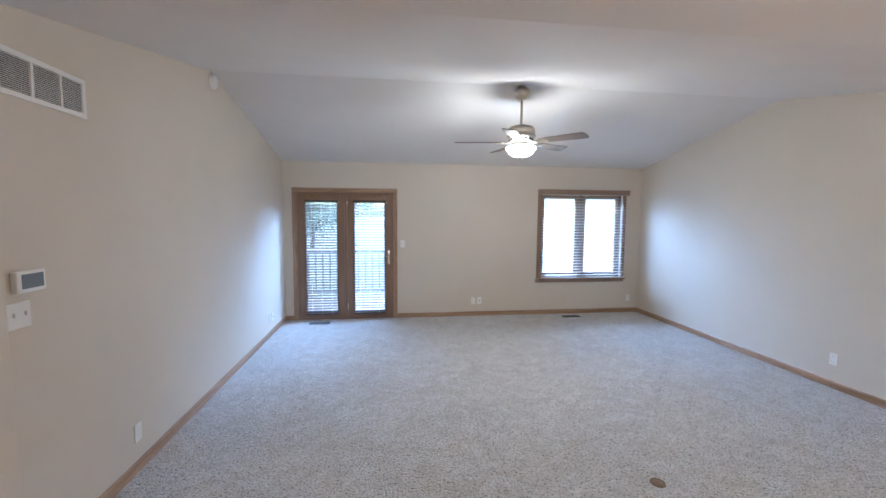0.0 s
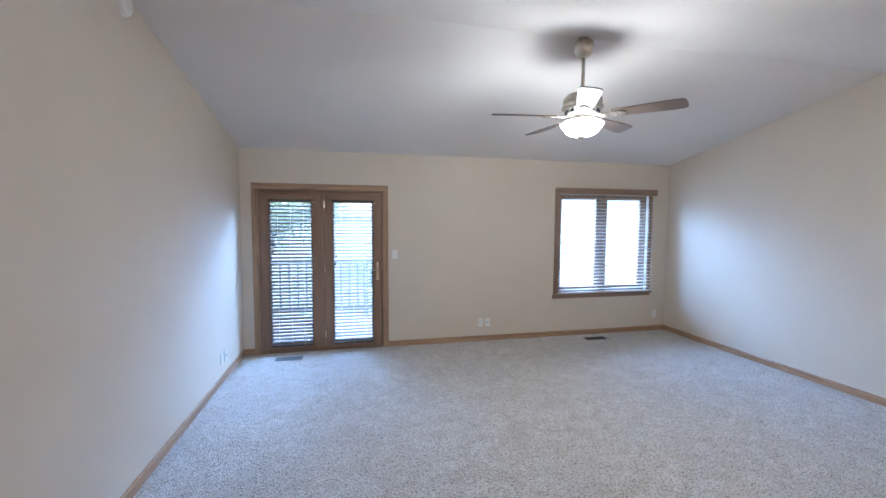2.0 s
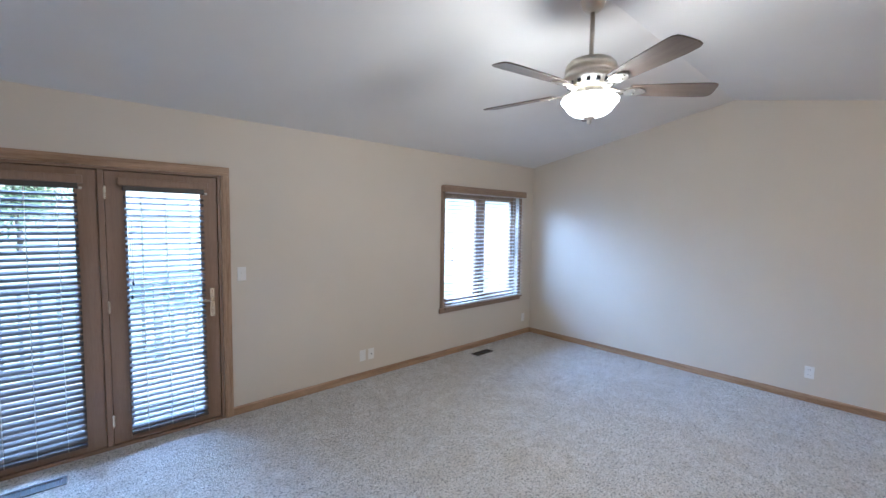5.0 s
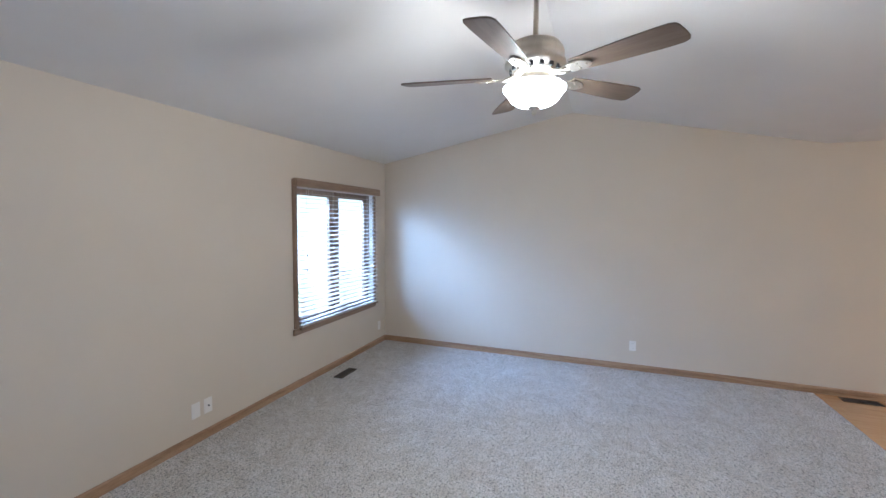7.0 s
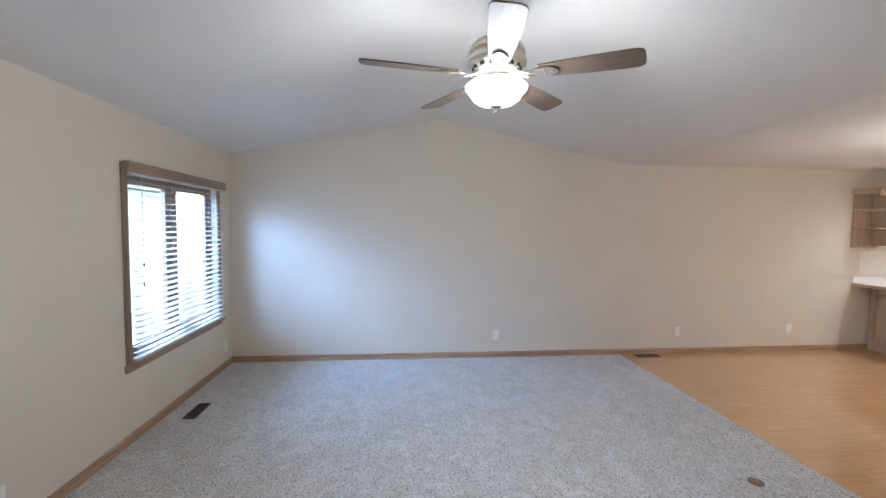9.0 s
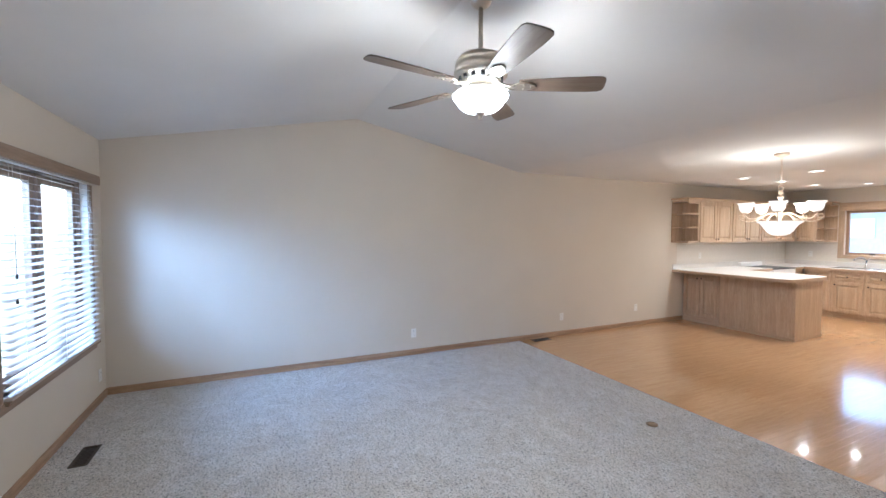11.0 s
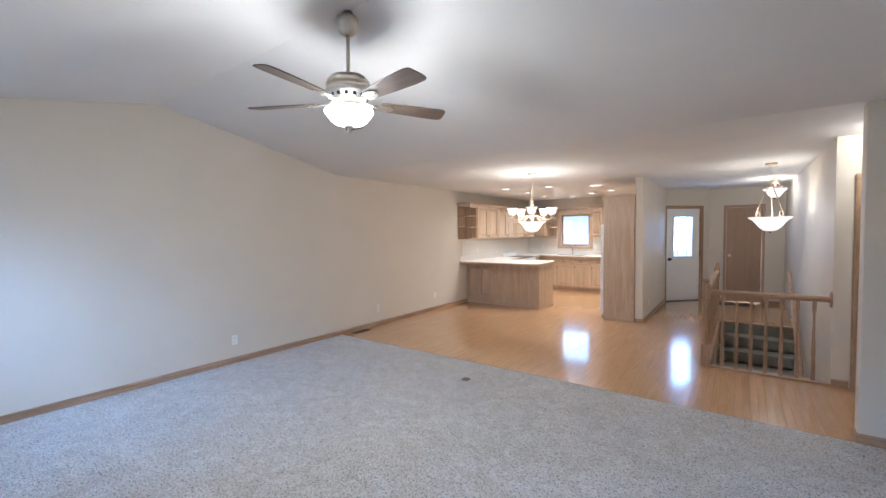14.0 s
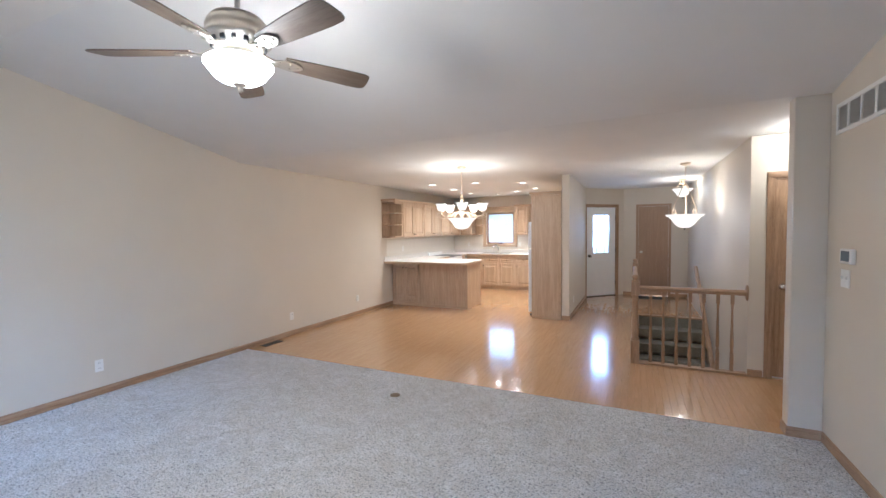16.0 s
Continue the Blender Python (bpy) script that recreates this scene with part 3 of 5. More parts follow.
slot_me = mesh_of("vent_slot", slot, BLACK)
for k in range(15):
    repeat("vent_slot", slot_me, motor, pose(0, 0, 0, 0, 0, 24 * k + 12))
part("light_fitter", lathe([(0.0, 2.389), (0.070, 2.389), (0.075, 2.380), (0.073, 2.345), (0.060, 2.340), (0.0, 2.340)], 36), NICKEL, fan)
bowl = part("glass_bowl", lathe([(0.074, 2.343), (0.108, 2.348), (0.136, 2.343), (0.152, 2.330), (0.152, 2.320), (0.140, 2.304), (0.130, 2.292), (0.115, 2.270), (0.090, 2.252), (0.055, 2.241), (0.0, 2.237)], 48), FANGLASS, fan, "lit white alabaster glass bowl")
bowl.visible_shadow = False
part("finial", lathe([(0.0, 2.240), (0.028, 2.240), (0.030, 2.232), (0.016, 2.226), (0.010, 2.216), (0.013, 2.210), (0.008, 2.200), (0.0, 2.198)], 24), NICKEL, fan)
outline = [(0.205, -0.050), (0.30, -0.058), (0.45, -0.068), (0.58, -0.073), (0.63, -0.072), (0.652, -0.062), (0.660, -0.045), (0.668, 0.0), (0.671, 0.035), (0.665, 0.055), (0.646, 0.066), (0.58, 0.069), (0.45, 0.064), (0.30, 0.055), (0.205, 0.048)]
bb = prism([(x, y, -0.004) for x, y in outline], (0, 0, 0.007))
bmesh.ops.bevel(bb, geom=bb.edges[:], offset=0.0018, segments=1, affect="EDGES")
blade_me = mesh_of("blade", bb, BLADE)
ib = bmesh.new()
prism([(x, y, -0.012) for x, y in [(0.165, -0.020), (0.20, -0.034), (0.255, -0.036), (0.285, -0.020), (0.300, 0.0), (0.285, 0.020), (0.255, 0.036), (0.20, 0.034), (0.165, 0.020)]], (0, 0, 0.007), ib)
for yy in (-0.010, 0.010):
    tube([(0.085, yy, 0.014), (0.120, yy * 1.4, -0.002), (0.150, yy * 1.6, -0.012), (0.185, yy * 1.8, -0.010)], 0.007, 8, ib)
for sx, sy in ((0.235, -0.018), (0.235, 0.018), (0.272, 0.0)):
    lathe([(0.0, -0.016), (0.006, -0.0155), (0.007, -0.012), (0.0, -0.012)], 10, (sx, sy, 0), ib)
iron_me = mesh_of("blade_iron", ib, NICKEL)
for k in range(5):
    m = pose(0, 0, 2.384, 0, 0, 171 + 72 * k) @ pose(0, 0, 0, -12, 0, 0)
    blade = repeat("blade", blade_me, fan, m)
    tagged(blade, "dark wood blade")
    repeat("blade_iron", iron_me, blade, Matrix.Identity(4))


def wall_plate(name, m, label, style, group="", w=0.07, h=0.115):
    """A plastic plate on a wall; the plate's back at local y = 0, its face towards -y."""
    ob = thing(name, m, label, "outlet" if "outlet" in name else "switch" if "switch" in name else "wall plate", group)
    part("plate", boxes(((-w / 2, -0.007, -h / 2), (w / 2, 0, h / 2)), bevel=0.0025), WHITE, ob)
    if style == "duplex":
        for dz in (-0.026, 0.026):
            face = part("socket", boxes(((-0.016, -0.0095, dz - 0.014), (0.016, -0.006, dz + 0.014)), bevel=0.002), WHITE, ob)
            part("slot", boxes(((-0.008, -0.0102, dz - 0.004), (-0.006, -0.009, dz + 0.006)), ((0.006, -0.0102, dz - 0.004), (0.008, -0.009, dz + 0.006))), BLACK, face)
    elif style == "toggle":
        for dx in ([-w / 4, w / 4] if w > 0.1 else [0]):
            part("toggle", boxes(((dx - 0.004, -0.018, -0.004), (dx + 0.004, -0.006, 0.016)), bevel=0.002), WHITE, ob)
    elif style == "jack":
        part("jack", lathe([(0.0, 0.0), (0.006, 0.0), (0.006, 0.010), (0.0, 0.010)], 12), BLACK, ob).matrix_basis = pose(0, -0.006, 0, 90, 0, 0)
    else:
        part("screw", lathe([(0.0, 0.0), (0.004, 0.0), (0.003, 0.002), (0.0, 0.002)], 10), WHITE, ob).matrix_basis = pose(0, -0.0065, 0.04, 90, 0, 0)
    return ob


E_, W_ = -90, 90
wall_plate("wall_outlet", pose(XE, 3.812, 0.283, 0, 0, E_), "white duplex outlet on the long beige wall", "duplex", "wall outlets")
wall_plate("wall_outlet", pose(XE, 1.375, 0.288, 0, 0, E_), "white duplex outlet on the long beige wall", "duplex", "wall outlets")
wall_plate("wall_outlet", pose(XE, -0.235, 0.31, 0, 0, E_), "white duplex outlet on the long beige wall", "duplex", "wall outlets")
wall_plate("blank_plate", pose(1.69, YN, 0.250), "blank white cover plate beside an outlet", "blank")
wall_plate("cable_outlet", pose(1.792, YN, 0.250), "white cable jack plate low on the wall", "jack")
wall_plate("wall_outlet", pose(4.425, YN, 0.25), "white duplex outlet below the window's corner", "duplex", "wall outlets")
wall_plate("wall_switch", pose(0.53, YN, 1.195), "white light switch beside the patio door", "toggle")
wall_plate("cable_outlet", pose(XW, 6.265, 0.243, 0, 0, W_), "white cable jack plate near the patio door", "jack")
wall_plate("blank_plate", pose(XW, 6.15, 0.243, 0, 0, W_), "blank white cover plate near the patio door", "blank")
wall_plate("blank_plate", pose(XW, 3.22, 0.25, 0, 0, W_), "blank white cover plate low on the wall", "blank")
wall_plate("wall_switch", pose(XW, 2.45, 1.20, 0, 0, W_), "white double switch plate below the thermostat", "toggle", w=0.116)

th = thing("thermostat", pose(XW, 2.50, 1.345, 0, 0, W_), "white thermostat with a grey screen on the wall", "thermostat")
part("case", boxes(((-0.075, -0.028, -0.048), (0.075, 0, 0.048)), bevel=0.006), WHITE, th)
part("screen", boxes(((-0.052, -0.0305, -0.030), (0.060, -0.027, 0.034)), bevel=0.0015), GREYSCREEN, th, "blue-grey screen")
part("button_strip", boxes(((-0.052, -0.0298, -0.043), (0.060, -0.027, -0.036)), bevel=0.001), WHITE, th)

gr = thing("return_air_grille", pose(XW, 2.60, 2.245, 0, 0, W_), "white metal return air grille high on the wall", "air vent")
GW, GH = 0.66, 0.20
part("backing", boxes(((-GW / 2 + 0.01, -0.003, -GH / 2 + 0.01), (GW / 2 - 0.01, -0.001, GH / 2 - 0.01))), BLACK, gr)
part("frame", boxes(((-GW / 2, -0.012, -GH / 2), (GW / 2, 0, -GH / 2 + 0.024)), ((-GW / 2, -0.012, GH / 2 - 0.024), (GW / 2, 0, GH / 2)), ((-GW / 2, -0.012, -GH / 2 + 0.024), (-GW / 2 + 0.024, 0, GH / 2 - 0.024)), ((GW / 2 - 0.024, -0.012, -GH / 2 + 0.024), (GW / 2, 0, GH / 2 - 0.024)), bevel=0.002), WHITE, gr)
for k in range(1, 4):
    u = -GW / 2 + GW * k / 4
    part("divider", boxes(((u - 0.007, -0.0125, -GH / 2 + 0.024), (u + 0.007, -0.001, GH / 2 - 0.024)), bevel=0.001), WHITE, gr)
sl = mesh_of("slat", prism([(-GW / 2 + 0.024, -0.0105, -0.003), (-GW / 2 + 0.024, -0.0095, -0.0035), (-GW / 2 + 0.024, -0.004, 0.003), (-GW / 2 + 0.024, -0.005, 0.0035)], (GW - 0.048, 0, 0)), WHITE)
for k in range(18):
    repeat("slat", sl, gr, pose(0, 0, -GH / 2 + 0.030 + k * 0.0088))

sd = thing("smoke_detector", pose(XW, 4.555, 2.85, 0, 0, W_), "round white smoke detector under the ridge", "smoke detector")
part("base", lathe([(0.0, 0.0), (0.068, 0.0), (0.068, 0.012), (0.0, 0.012)], 32), WHITE, sd).matrix_basis = pose(0, 0, 0, 90, 0, 0)
part("cover", lathe([(0.064, 0.012), (0.062, 0.026), (0.050, 0.036), (0.028, 0.040), (0.026, 0.037), (0.020, 0.037), (0.0, 0.040)], 32), WHITE, sd).matrix_basis = pose(0, 0, 0, 90, 0, 0)


def register(m, label, n=12, length=0.30, width=0.11):
    ob = thing("floor_register", m, label, "floor vent", "floor registers")
    h = 0.006
    part("frame", boxes(((-length / 2, -width / 2, 0), (length / 2, -width / 2 + 0.02, h)), ((-length / 2, width / 2 - 0.02, 0), (length / 2, width / 2, h)), ((-length / 2, -width / 2 + 0.02, 0), (-length / 2 + 0.02, width / 2 - 0.02, h)), ((length / 2 - 0.02, -width / 2 + 0.02, 0), (length / 2, width / 2 - 0.02, h)), bevel=0.0015), VENTMETAL, ob)
    part("backing", boxes(((-length / 2 + 0.02, -width / 2 + 0.02, 0.0), (length / 2 - 0.02, width / 2 - 0.02, 0.001))), BLACK, ob)
    me = mesh_of("louvre", boxes(((-0.003, -width / 2 + 0.018, 0.001), (0.003, width / 2 - 0.018, 0.005))), VENTMETAL)
    for k in range(n):
        repeat("louvre", me, ob, pose(-length / 2 + 0.02 + (length - 0.04) * (k + 0.5) / n, 0, 0, 0, 25, 0))


register(pose(-0.735, 6.755, 0), "brown metal floor register in the carpet")
register(pose(3.30, 6.775, 0), "brown metal floor register in the carpet below the window")
register(pose(4.50, 1.84, 0.0005, 0, 0, 90), "brown metal floor register in the wood floor")
fc = thing("floor_outlet_cap", pose(1.968, 2.69, 0), "round tan floor outlet cap sunk in the carpet", "floor outlet")
part("ring", lathe([(0.046, 0.0), (0.046, 0.004), (0.041, 0.006), (0.036, 0.003), (0.036, 0.0)], 28), CAPBROWN, fc)
part("cap", lathe([(0.0, 0.0035), (0.025, 0.004), (0.035, 0.003), (0.035, 0.0), (0.0, 0.0)], 28), CAPBROWN, fc, "worn tan cap")


# ---- kitchen ----
# cabinet units: local x along the front, front towards -y, back at y = 0
def panel_door(x0, x1, z0, z1, y, drawer=False):
    """A frame-and-panel door: stiles, rails and a raised field with sloping edges."""
    s = 0.030 if drawer else 0.055
    bm = boxes(((x0, y - 0.019, z0), (x0 + s, y, z1)), ((x1 - s, y - 0.019, z0), (x1, y, z1)), ((x0 + s, y - 0.0185, z0), (x1 - s, y, z0 + s)), ((x0 + s, y - 0.0185, z1 - s), (x1 - s, y, z1)), bevel=0.003)
    a, b, c, d = x0 + s, x1 - s, z0 + s, z1 - s
    e = min(0.030, (b - a) * 0.25, (d - c) * 0.3)
    field = bmesh.new()
    rings = []
    for inset, depth in ((0.0, 0.002), (0.010, 0.002), (0.010 + e, 0.0165)):
        rings.append([field.verts.new(p) for p in ((a + inset, y - depth, c + inset), (b - inset, y - depth, c + inset), (b - inset, y - depth, d - inset), (a + inset, y - depth, d - inset))])
    field.faces.new(rings[2])
    for p, q in zip(rings, rings[1:]):
        for k in range(4):
            field.faces.new((p[k], p[(k + 1) % 4], q[(k + 1) % 4], q[k]))
    return bm, field


def knob(parent, x, y, z):
    k = part("knob", lathe([(0.0, 0.0), (0.006, 0.0), (0.005, 0.012), (0.013, 0.018), (0.014, 0.023), (0.009, 0.028), (0.0, 0.029)], 14), BRONZE, parent, "dark round knob")
    k.matrix_basis = pose(x, y, z, 90, 0, 0)


def cabinet_front(name, meshes, material, parent):
    front = part(name, meshes[0], material, parent)
    part("panel", meshes[1], CABP, front)
    return front


def base_cabinet(m, w, doors, drawers, depth=0.58, label="oak base cabinet with raised-panel doors under the worktop", toe=True):
    ob = thing("base_cabinet", m, label, "cabinet", "kitchen base cabinets")
    part("body", boxes(((0.001, -depth, 0.10), (w - 0.001, 0, 0.886)), bevel=0.002), CAB_Z, ob)
    part("plinth", boxes(((0.001, -depth + (0.06 if toe else 0.0), 0.0), (w - 0.001, 0, 0.10))), CAB_X, ob)
    top = 0.845
    if drawers:
        for k in range(drawers):
            a, b = 0.02 + (w - 0.02) * k / drawers, (w - 0.02) * (k + 1) / drawers
            d = cabinet_front("drawer_front", panel_door(a, b, 0.715, 0.845, -depth, True), CAB_X, ob)
            knob(d, (a + b) / 2, -depth - 0.017, 0.78)
        top = 0.69
    for k in range(doors):
        a, b = 0.022 + (w - 0.03) * k / doors, 0.008 + (w - 0.03) * (k + 1) / doors
        d = cabinet_front("door", panel_door(a, b, 0.125, top, -depth), CAB_Z, ob)
        knob(d, b - 0.03 if (k % 2 == 0 and doors > 1) else a + 0.03, -depth - 0.018, top - 0.06)
    return ob


def crown(parent, x0, x1, depth, z, left=False, right=False):
    bm = bmesh.new()
    prism([(x0 - 0.03 * left, -depth + 0.01, z), (x0 - 0.03 * left, -depth - 0.008, z), (x0 - 0.03 * left, -depth - 0.034, z + 0.038), (x0 - 0.03 * left, -depth - 0.034, z + 0.05), (x0 - 0.03 * left, -depth + 0.01, z + 0.05)], (x1 - x0 + 0.03 * left + 0.03 * right, 0, 0), bm)
    if left:
        box(bm, (x0 - 0.03, -depth + 0.01, z + 0.012), (x0, 0, z + 0.05), 0.003)
    if right:
        box(bm, (x1, -depth + 0.01, z + 0.012), (x1 + 0.03, 0, z + 0.05), 0.003)
    part("crown_moulding", bm, CAB_X, parent)


UZ0, UZ1, UD = 1.415, 2.145, 0.31


def wall_cabinet(m, w, doors, left=False, right=False):
    ob = thing("wall_cabinet", m, "oak wall cabinet with raised-panel doors and crown moulding", "cabinet", "kitchen wall cabinets")
    part("body", boxes(((0.001, -UD, UZ0), (w - 0.001, 0, UZ1)), bevel=0.002), CAB_Z, ob)
    for k in range(doors):
        a, b = 0.015 + (w - 0.02) * k / doors, 0.005 + (w - 0.02) * (k + 1) / doors
        d = cabinet_front("door", panel_door(a, b, UZ0 + 0.015, UZ1 - 0.02, -UD), CAB_Z, ob)
        knob(d, b - 0.03 if (k % 2 == 0 and doors > 1) else a + 0.03, -UD - 0.018, UZ0 + 0.06)
    crown(ob, 0, w, UD, UZ1, left, right)
    return ob


def open_shelf(m, w, end_left, label):
    """Open end unit: back, one side, top, bottom and two shelves."""
    ob = thing("open_shelf", m, label, "shelf", "kitchen end shelves")
    part("back_panel", boxes(((0.0, -0.012, UZ0), (w, 0, UZ1))), CAB_Z, ob)
    sx = (w - 0.018, w) if end_left else (0, 0.018)
    part("side_panel", boxes(((sx[0], -UD, UZ0), (sx[1], -0.012, UZ1)), bevel=0.002), CAB_Z, ob)
    a, b = (0.0, w - 0.018) if end_left else (0.018, w)
    for z in (UZ0, UZ0 + 0.25, UZ0 + 0.49, UZ1 - 0.02):
        r = 0.06
        pts = [(a, -0.012, z), (b, -0.012, z), (b, -UD, z)] + [(a + r - r * math.sin(t), -UD + r - r * math.cos(t), z) for t in np.linspace(0, math.pi / 2, 5)] if end_left else [(b, -0.012, z), (a, -0.012, z), (a, -UD, z)] + [(b - r + r * math.sin(t), -UD + r - r * math.cos(t), z) for t in np.linspace(0, math.pi / 2, 5)]
        part("shelf", prism(pts, (0, 0, 0.02)), CAB_X, ob)
    for za, zb in ((UZ1 - 0.05, UZ1), (UZ0, UZ0 + 0.03)):
        part("front_rail", boxes(((0, -UD - 0.002, za), (w, -UD + 0.016, zb)), bevel=0.002), CAB_X, ob)
    crown(ob, 0, w, UD, UZ1, end_left, not end_left)
    return ob


# wall cabinets on the long wall (fronts to -x) and on the sink wall (fronts to +y)
open_shelf(pose(XE, -1.09, 0, 0, 0, -90), 0.29, True, "open oak end shelf with two empty shelves")
wall_cabinet(pose(XE, -1.38, 0, 0, 0, -90), 0.93, 2)
wall_cabinet(pose(XE, -2.31, 0, 0, 0, -90), 0.92, 2)
wall_cabinet(pose(XE, -3.23, 0, 0, 0, -90), 1.18, 2)
wall_cabinet(pose(XE - UD - 0.022, YK, 0, 0, 0, 180), 0.31, 1)
open_shelf(pose(3.955, YK, 0, 0, 0, 180), 0.22, False, "open oak end shelf beside the kitchen window")
wall_cabinet(pose(2.745, YK, 0, 0, 0, 180), 0.62, 2, left=True)

# base cabinets
for x, w, dr, do in ((2.67, 0.45, 1, 1), (3.10, 0.43, 1, 1), (3.56, 0.46, 1, 1), (3.98, 0.42, 1, 1)):
    base_cabinet(pose(x, YK, 0, 0, 0, 180), w, do, dr)
base_cabinet(pose(XE, -2.24, 0, 0, 0, -90), 0.80, 2, 2)
base_cabinet(pose(XE, -3.81, 0, 0, 0, -90), 0.35, 1, 1)
pen = thing("peninsula", pose(0, 0, 0), "oak kitchen peninsula with a plain back panel and end panel", "kitchen island")
PX0, PX1, PY0, PY1 = 2.885, 4.588, -2.20, -1.445
part("back_panel", boxes(((PX0, PY1 - 0.02, 0.0), (3.95, PY1, 0.886)), bevel=0.003), CAB_Z, pen)
part("end_panel", boxes(((PX0, PY0, 0.0), (PX0 + 0.02, PY1 - 0.02, 0.886)), bevel=0.003), CAB_Z, pen)
part("body", boxes(((PX0 + 0.02, PY0 + 0.02, 0.09), (3.95, PY1 - 0.02, 0.886))), CAB_Z, pen)
part("base_strip", boxes(((PX0 - 0.008, PY1, 0.0), (3.95, PY1 + 0.008, 0.05)), ((PX0 - 0.008, PY0, 0.0), (PX0, PY1, 0.05)), bevel=0.002), CAB_X, pen)
base_cabinet(pose(PX1, PY0 + 0.04, 0, 0, 0, 180), PX1 - 3.952, 2, 0, depth=PY1 - PY0 - 0.03, label="oak cabinet with two raised-panel doors in the peninsula", toe=False)

# worktop: one continuous top with a rounded nose at the peninsula
wt = thing("worktop", pose(0, 0, 0), "speckled off-white laminate worktop with an oak edge", "worktop")
CX0, CY1, CY0 = 2.815, -1.14, -2.25


def rounded(x0, x1, y0, y1, r):
    pts = [(x1, y0), (x1, y1)]
    pts += [(x0 + r - r * math.sin(t), y1 - r + r * math.cos(t)) for t in np.linspace(0, math.pi / 2, 8)]
    pts += [(x0 + r - r * math.cos(t), y0 + r - r * math.sin(t)) for t in np.linspace(0, math.pi / 2, 8)]
    return pts


part("peninsula_top", prism([(x, y, 0.894) for x, y in rounded(CX0, XE, CY0, CY1, 0.16)], (0, 0, 0.036)), LAMINATE, wt)
part("peninsula_edge", prism([(x, y, 0.8865) for x, y in rounded(CX0 - 0.004, XE, CY0 - 0.004, CY1 + 0.004, 0.164)], (0, 0, 0.038)), CAB_X, wt, "oak edge strip")
part("run_top", boxes(((XE - 0.62, YK, 0.894), (XE, -3.795, 0.930)), ((2.20, YK, 0.894), (XE - 0.62, YK + 0.62, 0.930)), bevel=0.0), LAMINATE, wt)
part("run_top", boxes(((XE - 0.62, -3.045, 0.894), (XE, CY0, 0.930))), LAMINATE, wt)
for p, q in (((XE - 0.626, YK + 0.62, 0.887), (XE - 0.62, -3.795, 0.924)), ((XE - 0.626, -3.045, 0.887), (XE - 0.62, CY0 - 0.004, 0.924)), ((2.20, YK + 0.62, 0.887), (XE - 0.626, YK + 0.626, 0.924))):
    part("run_edge", boxes((p, q)), CAB_X, wt, "oak edge strip")
part("upstand", boxes(((XE - 0.02, YK + 0.02, 0.930), (XE, CY1, 1.023)), ((2.20, YK, 0.930), (XE - 0.02, YK + 0.02, 1.023)), bevel=0.003), LAMINATE, wt)

# tiled splashback between worktop and wall cabinets
sb = thing("backsplash", pose(0, 0, 0), "cream tiled backsplash between worktop and wall cabinets", "backsplash", kind="structure")
TS = 0.113
tile = mesh_of("tile", boxes(((0.0012, -0.0035, 0.0012), (TS - 0.0012, -0.0002, TS - 0.0012)), bevel=0.0012), TILE)
part("grout", boxes(((XE - 0.002, YK + 0.02, 1.024), (XE - 0.0005, -1.25, 1.024 + 3 * TS)), ((2.24, YK + 0.0005, 1.024), (KX0 - 0.10, YK + 0.002, 1.024 + 3 * TS)), ((KX1 + 0.10, YK + 0.0005, 1.024), (XE - 0.02, YK + 0.002, 1.024 + 3 * TS))), TILE, sb)
for row in range(3):
    for k in range(30):
        repeat("tile", tile, sb, pose(XE, -1.25 - TS * k, 1.024 + TS * row, 0, 0, -90))
    for a, n in ((2.24, int((KX0 - 0.10 - 2.24) / TS)), (KX1 + 0.10, int((XE - 0.02 - KX1 - 0.10) / TS))):
        for k in range(n):
            repeat("tile", tile, sb, pose(a + TS * (k + 1), YK, 1.024 + TS * row, 0, 0, 180))

rg = thing("range", pose(XE - 0.02, -3.05, 0.0, 0, 0, -90), "white slide-in range with a black glass top", "stove")
part("body", boxes(((0.0, -0.62, 0.02), (0.74, 0, 0.905)), bevel=0.006), WHITEPAINT, rg)
part("cooktop", boxes(((0.002, -0.63, 0.905), (0.738, -0.05, 0.922)), bevel=0.005), BLACK, rg)
part("backguard", boxes(((0.0, -0.05, 0.905), (0.74, 0, 1.0)), bevel=0.008), WHITEPAINT, rg)
part("oven_door", boxes(((0.01, -0.645, 0.20), (0.73, -0.62, 0.80)), bevel=0.008), WHITEPAINT, rg)
part("handle", tube([(0.06, -0.645, 0.76), (0.06, -0.68, 0.76), (0.68, -0.68, 0.76), (0.68, -0.645, 0.76)], 0.011, 10), WHITEPAINT, rg)

fk = thing("faucet", pose(3.27, YK + 0.09, 0.930), "chrome kitchen faucet behind the sink", "faucet")
part("base", lathe([(0.0, 0.0), (0.03, 0.0), (0.03, 0.012), (0.018, 0.02), (0.016, 0.09), (0.0, 0.09)], 20), CHROME, fk)
part("spout", tube([(0, 0, 0.07), (0.0, 0.0, 0.15), (0.03, 0.03, 0.19), (0.08, 0.08, 0.195), (0.12, 0.13, 0.17), (0.125, 0.135, 0.14)], 0.012, 12), CHROME, fk)
part("lever", tube([(0, 0, 0.09), (-0.01, 0.0, 0.13), (-0.05, 0.01, 0.19)], 0.009, 10), CHROME, fk)
ds = thing("drain_stopper", pose(2.85, YK + 0.25, 0.930), "small chrome drain stopper on the worktop", "drain stopper")
part("ring", lathe([(0.0, 0.0), (0.035, 0.0), (0.038, 0.01), (0.025, 0.016), (0.0, 0.016)], 20), CHROME, ds)
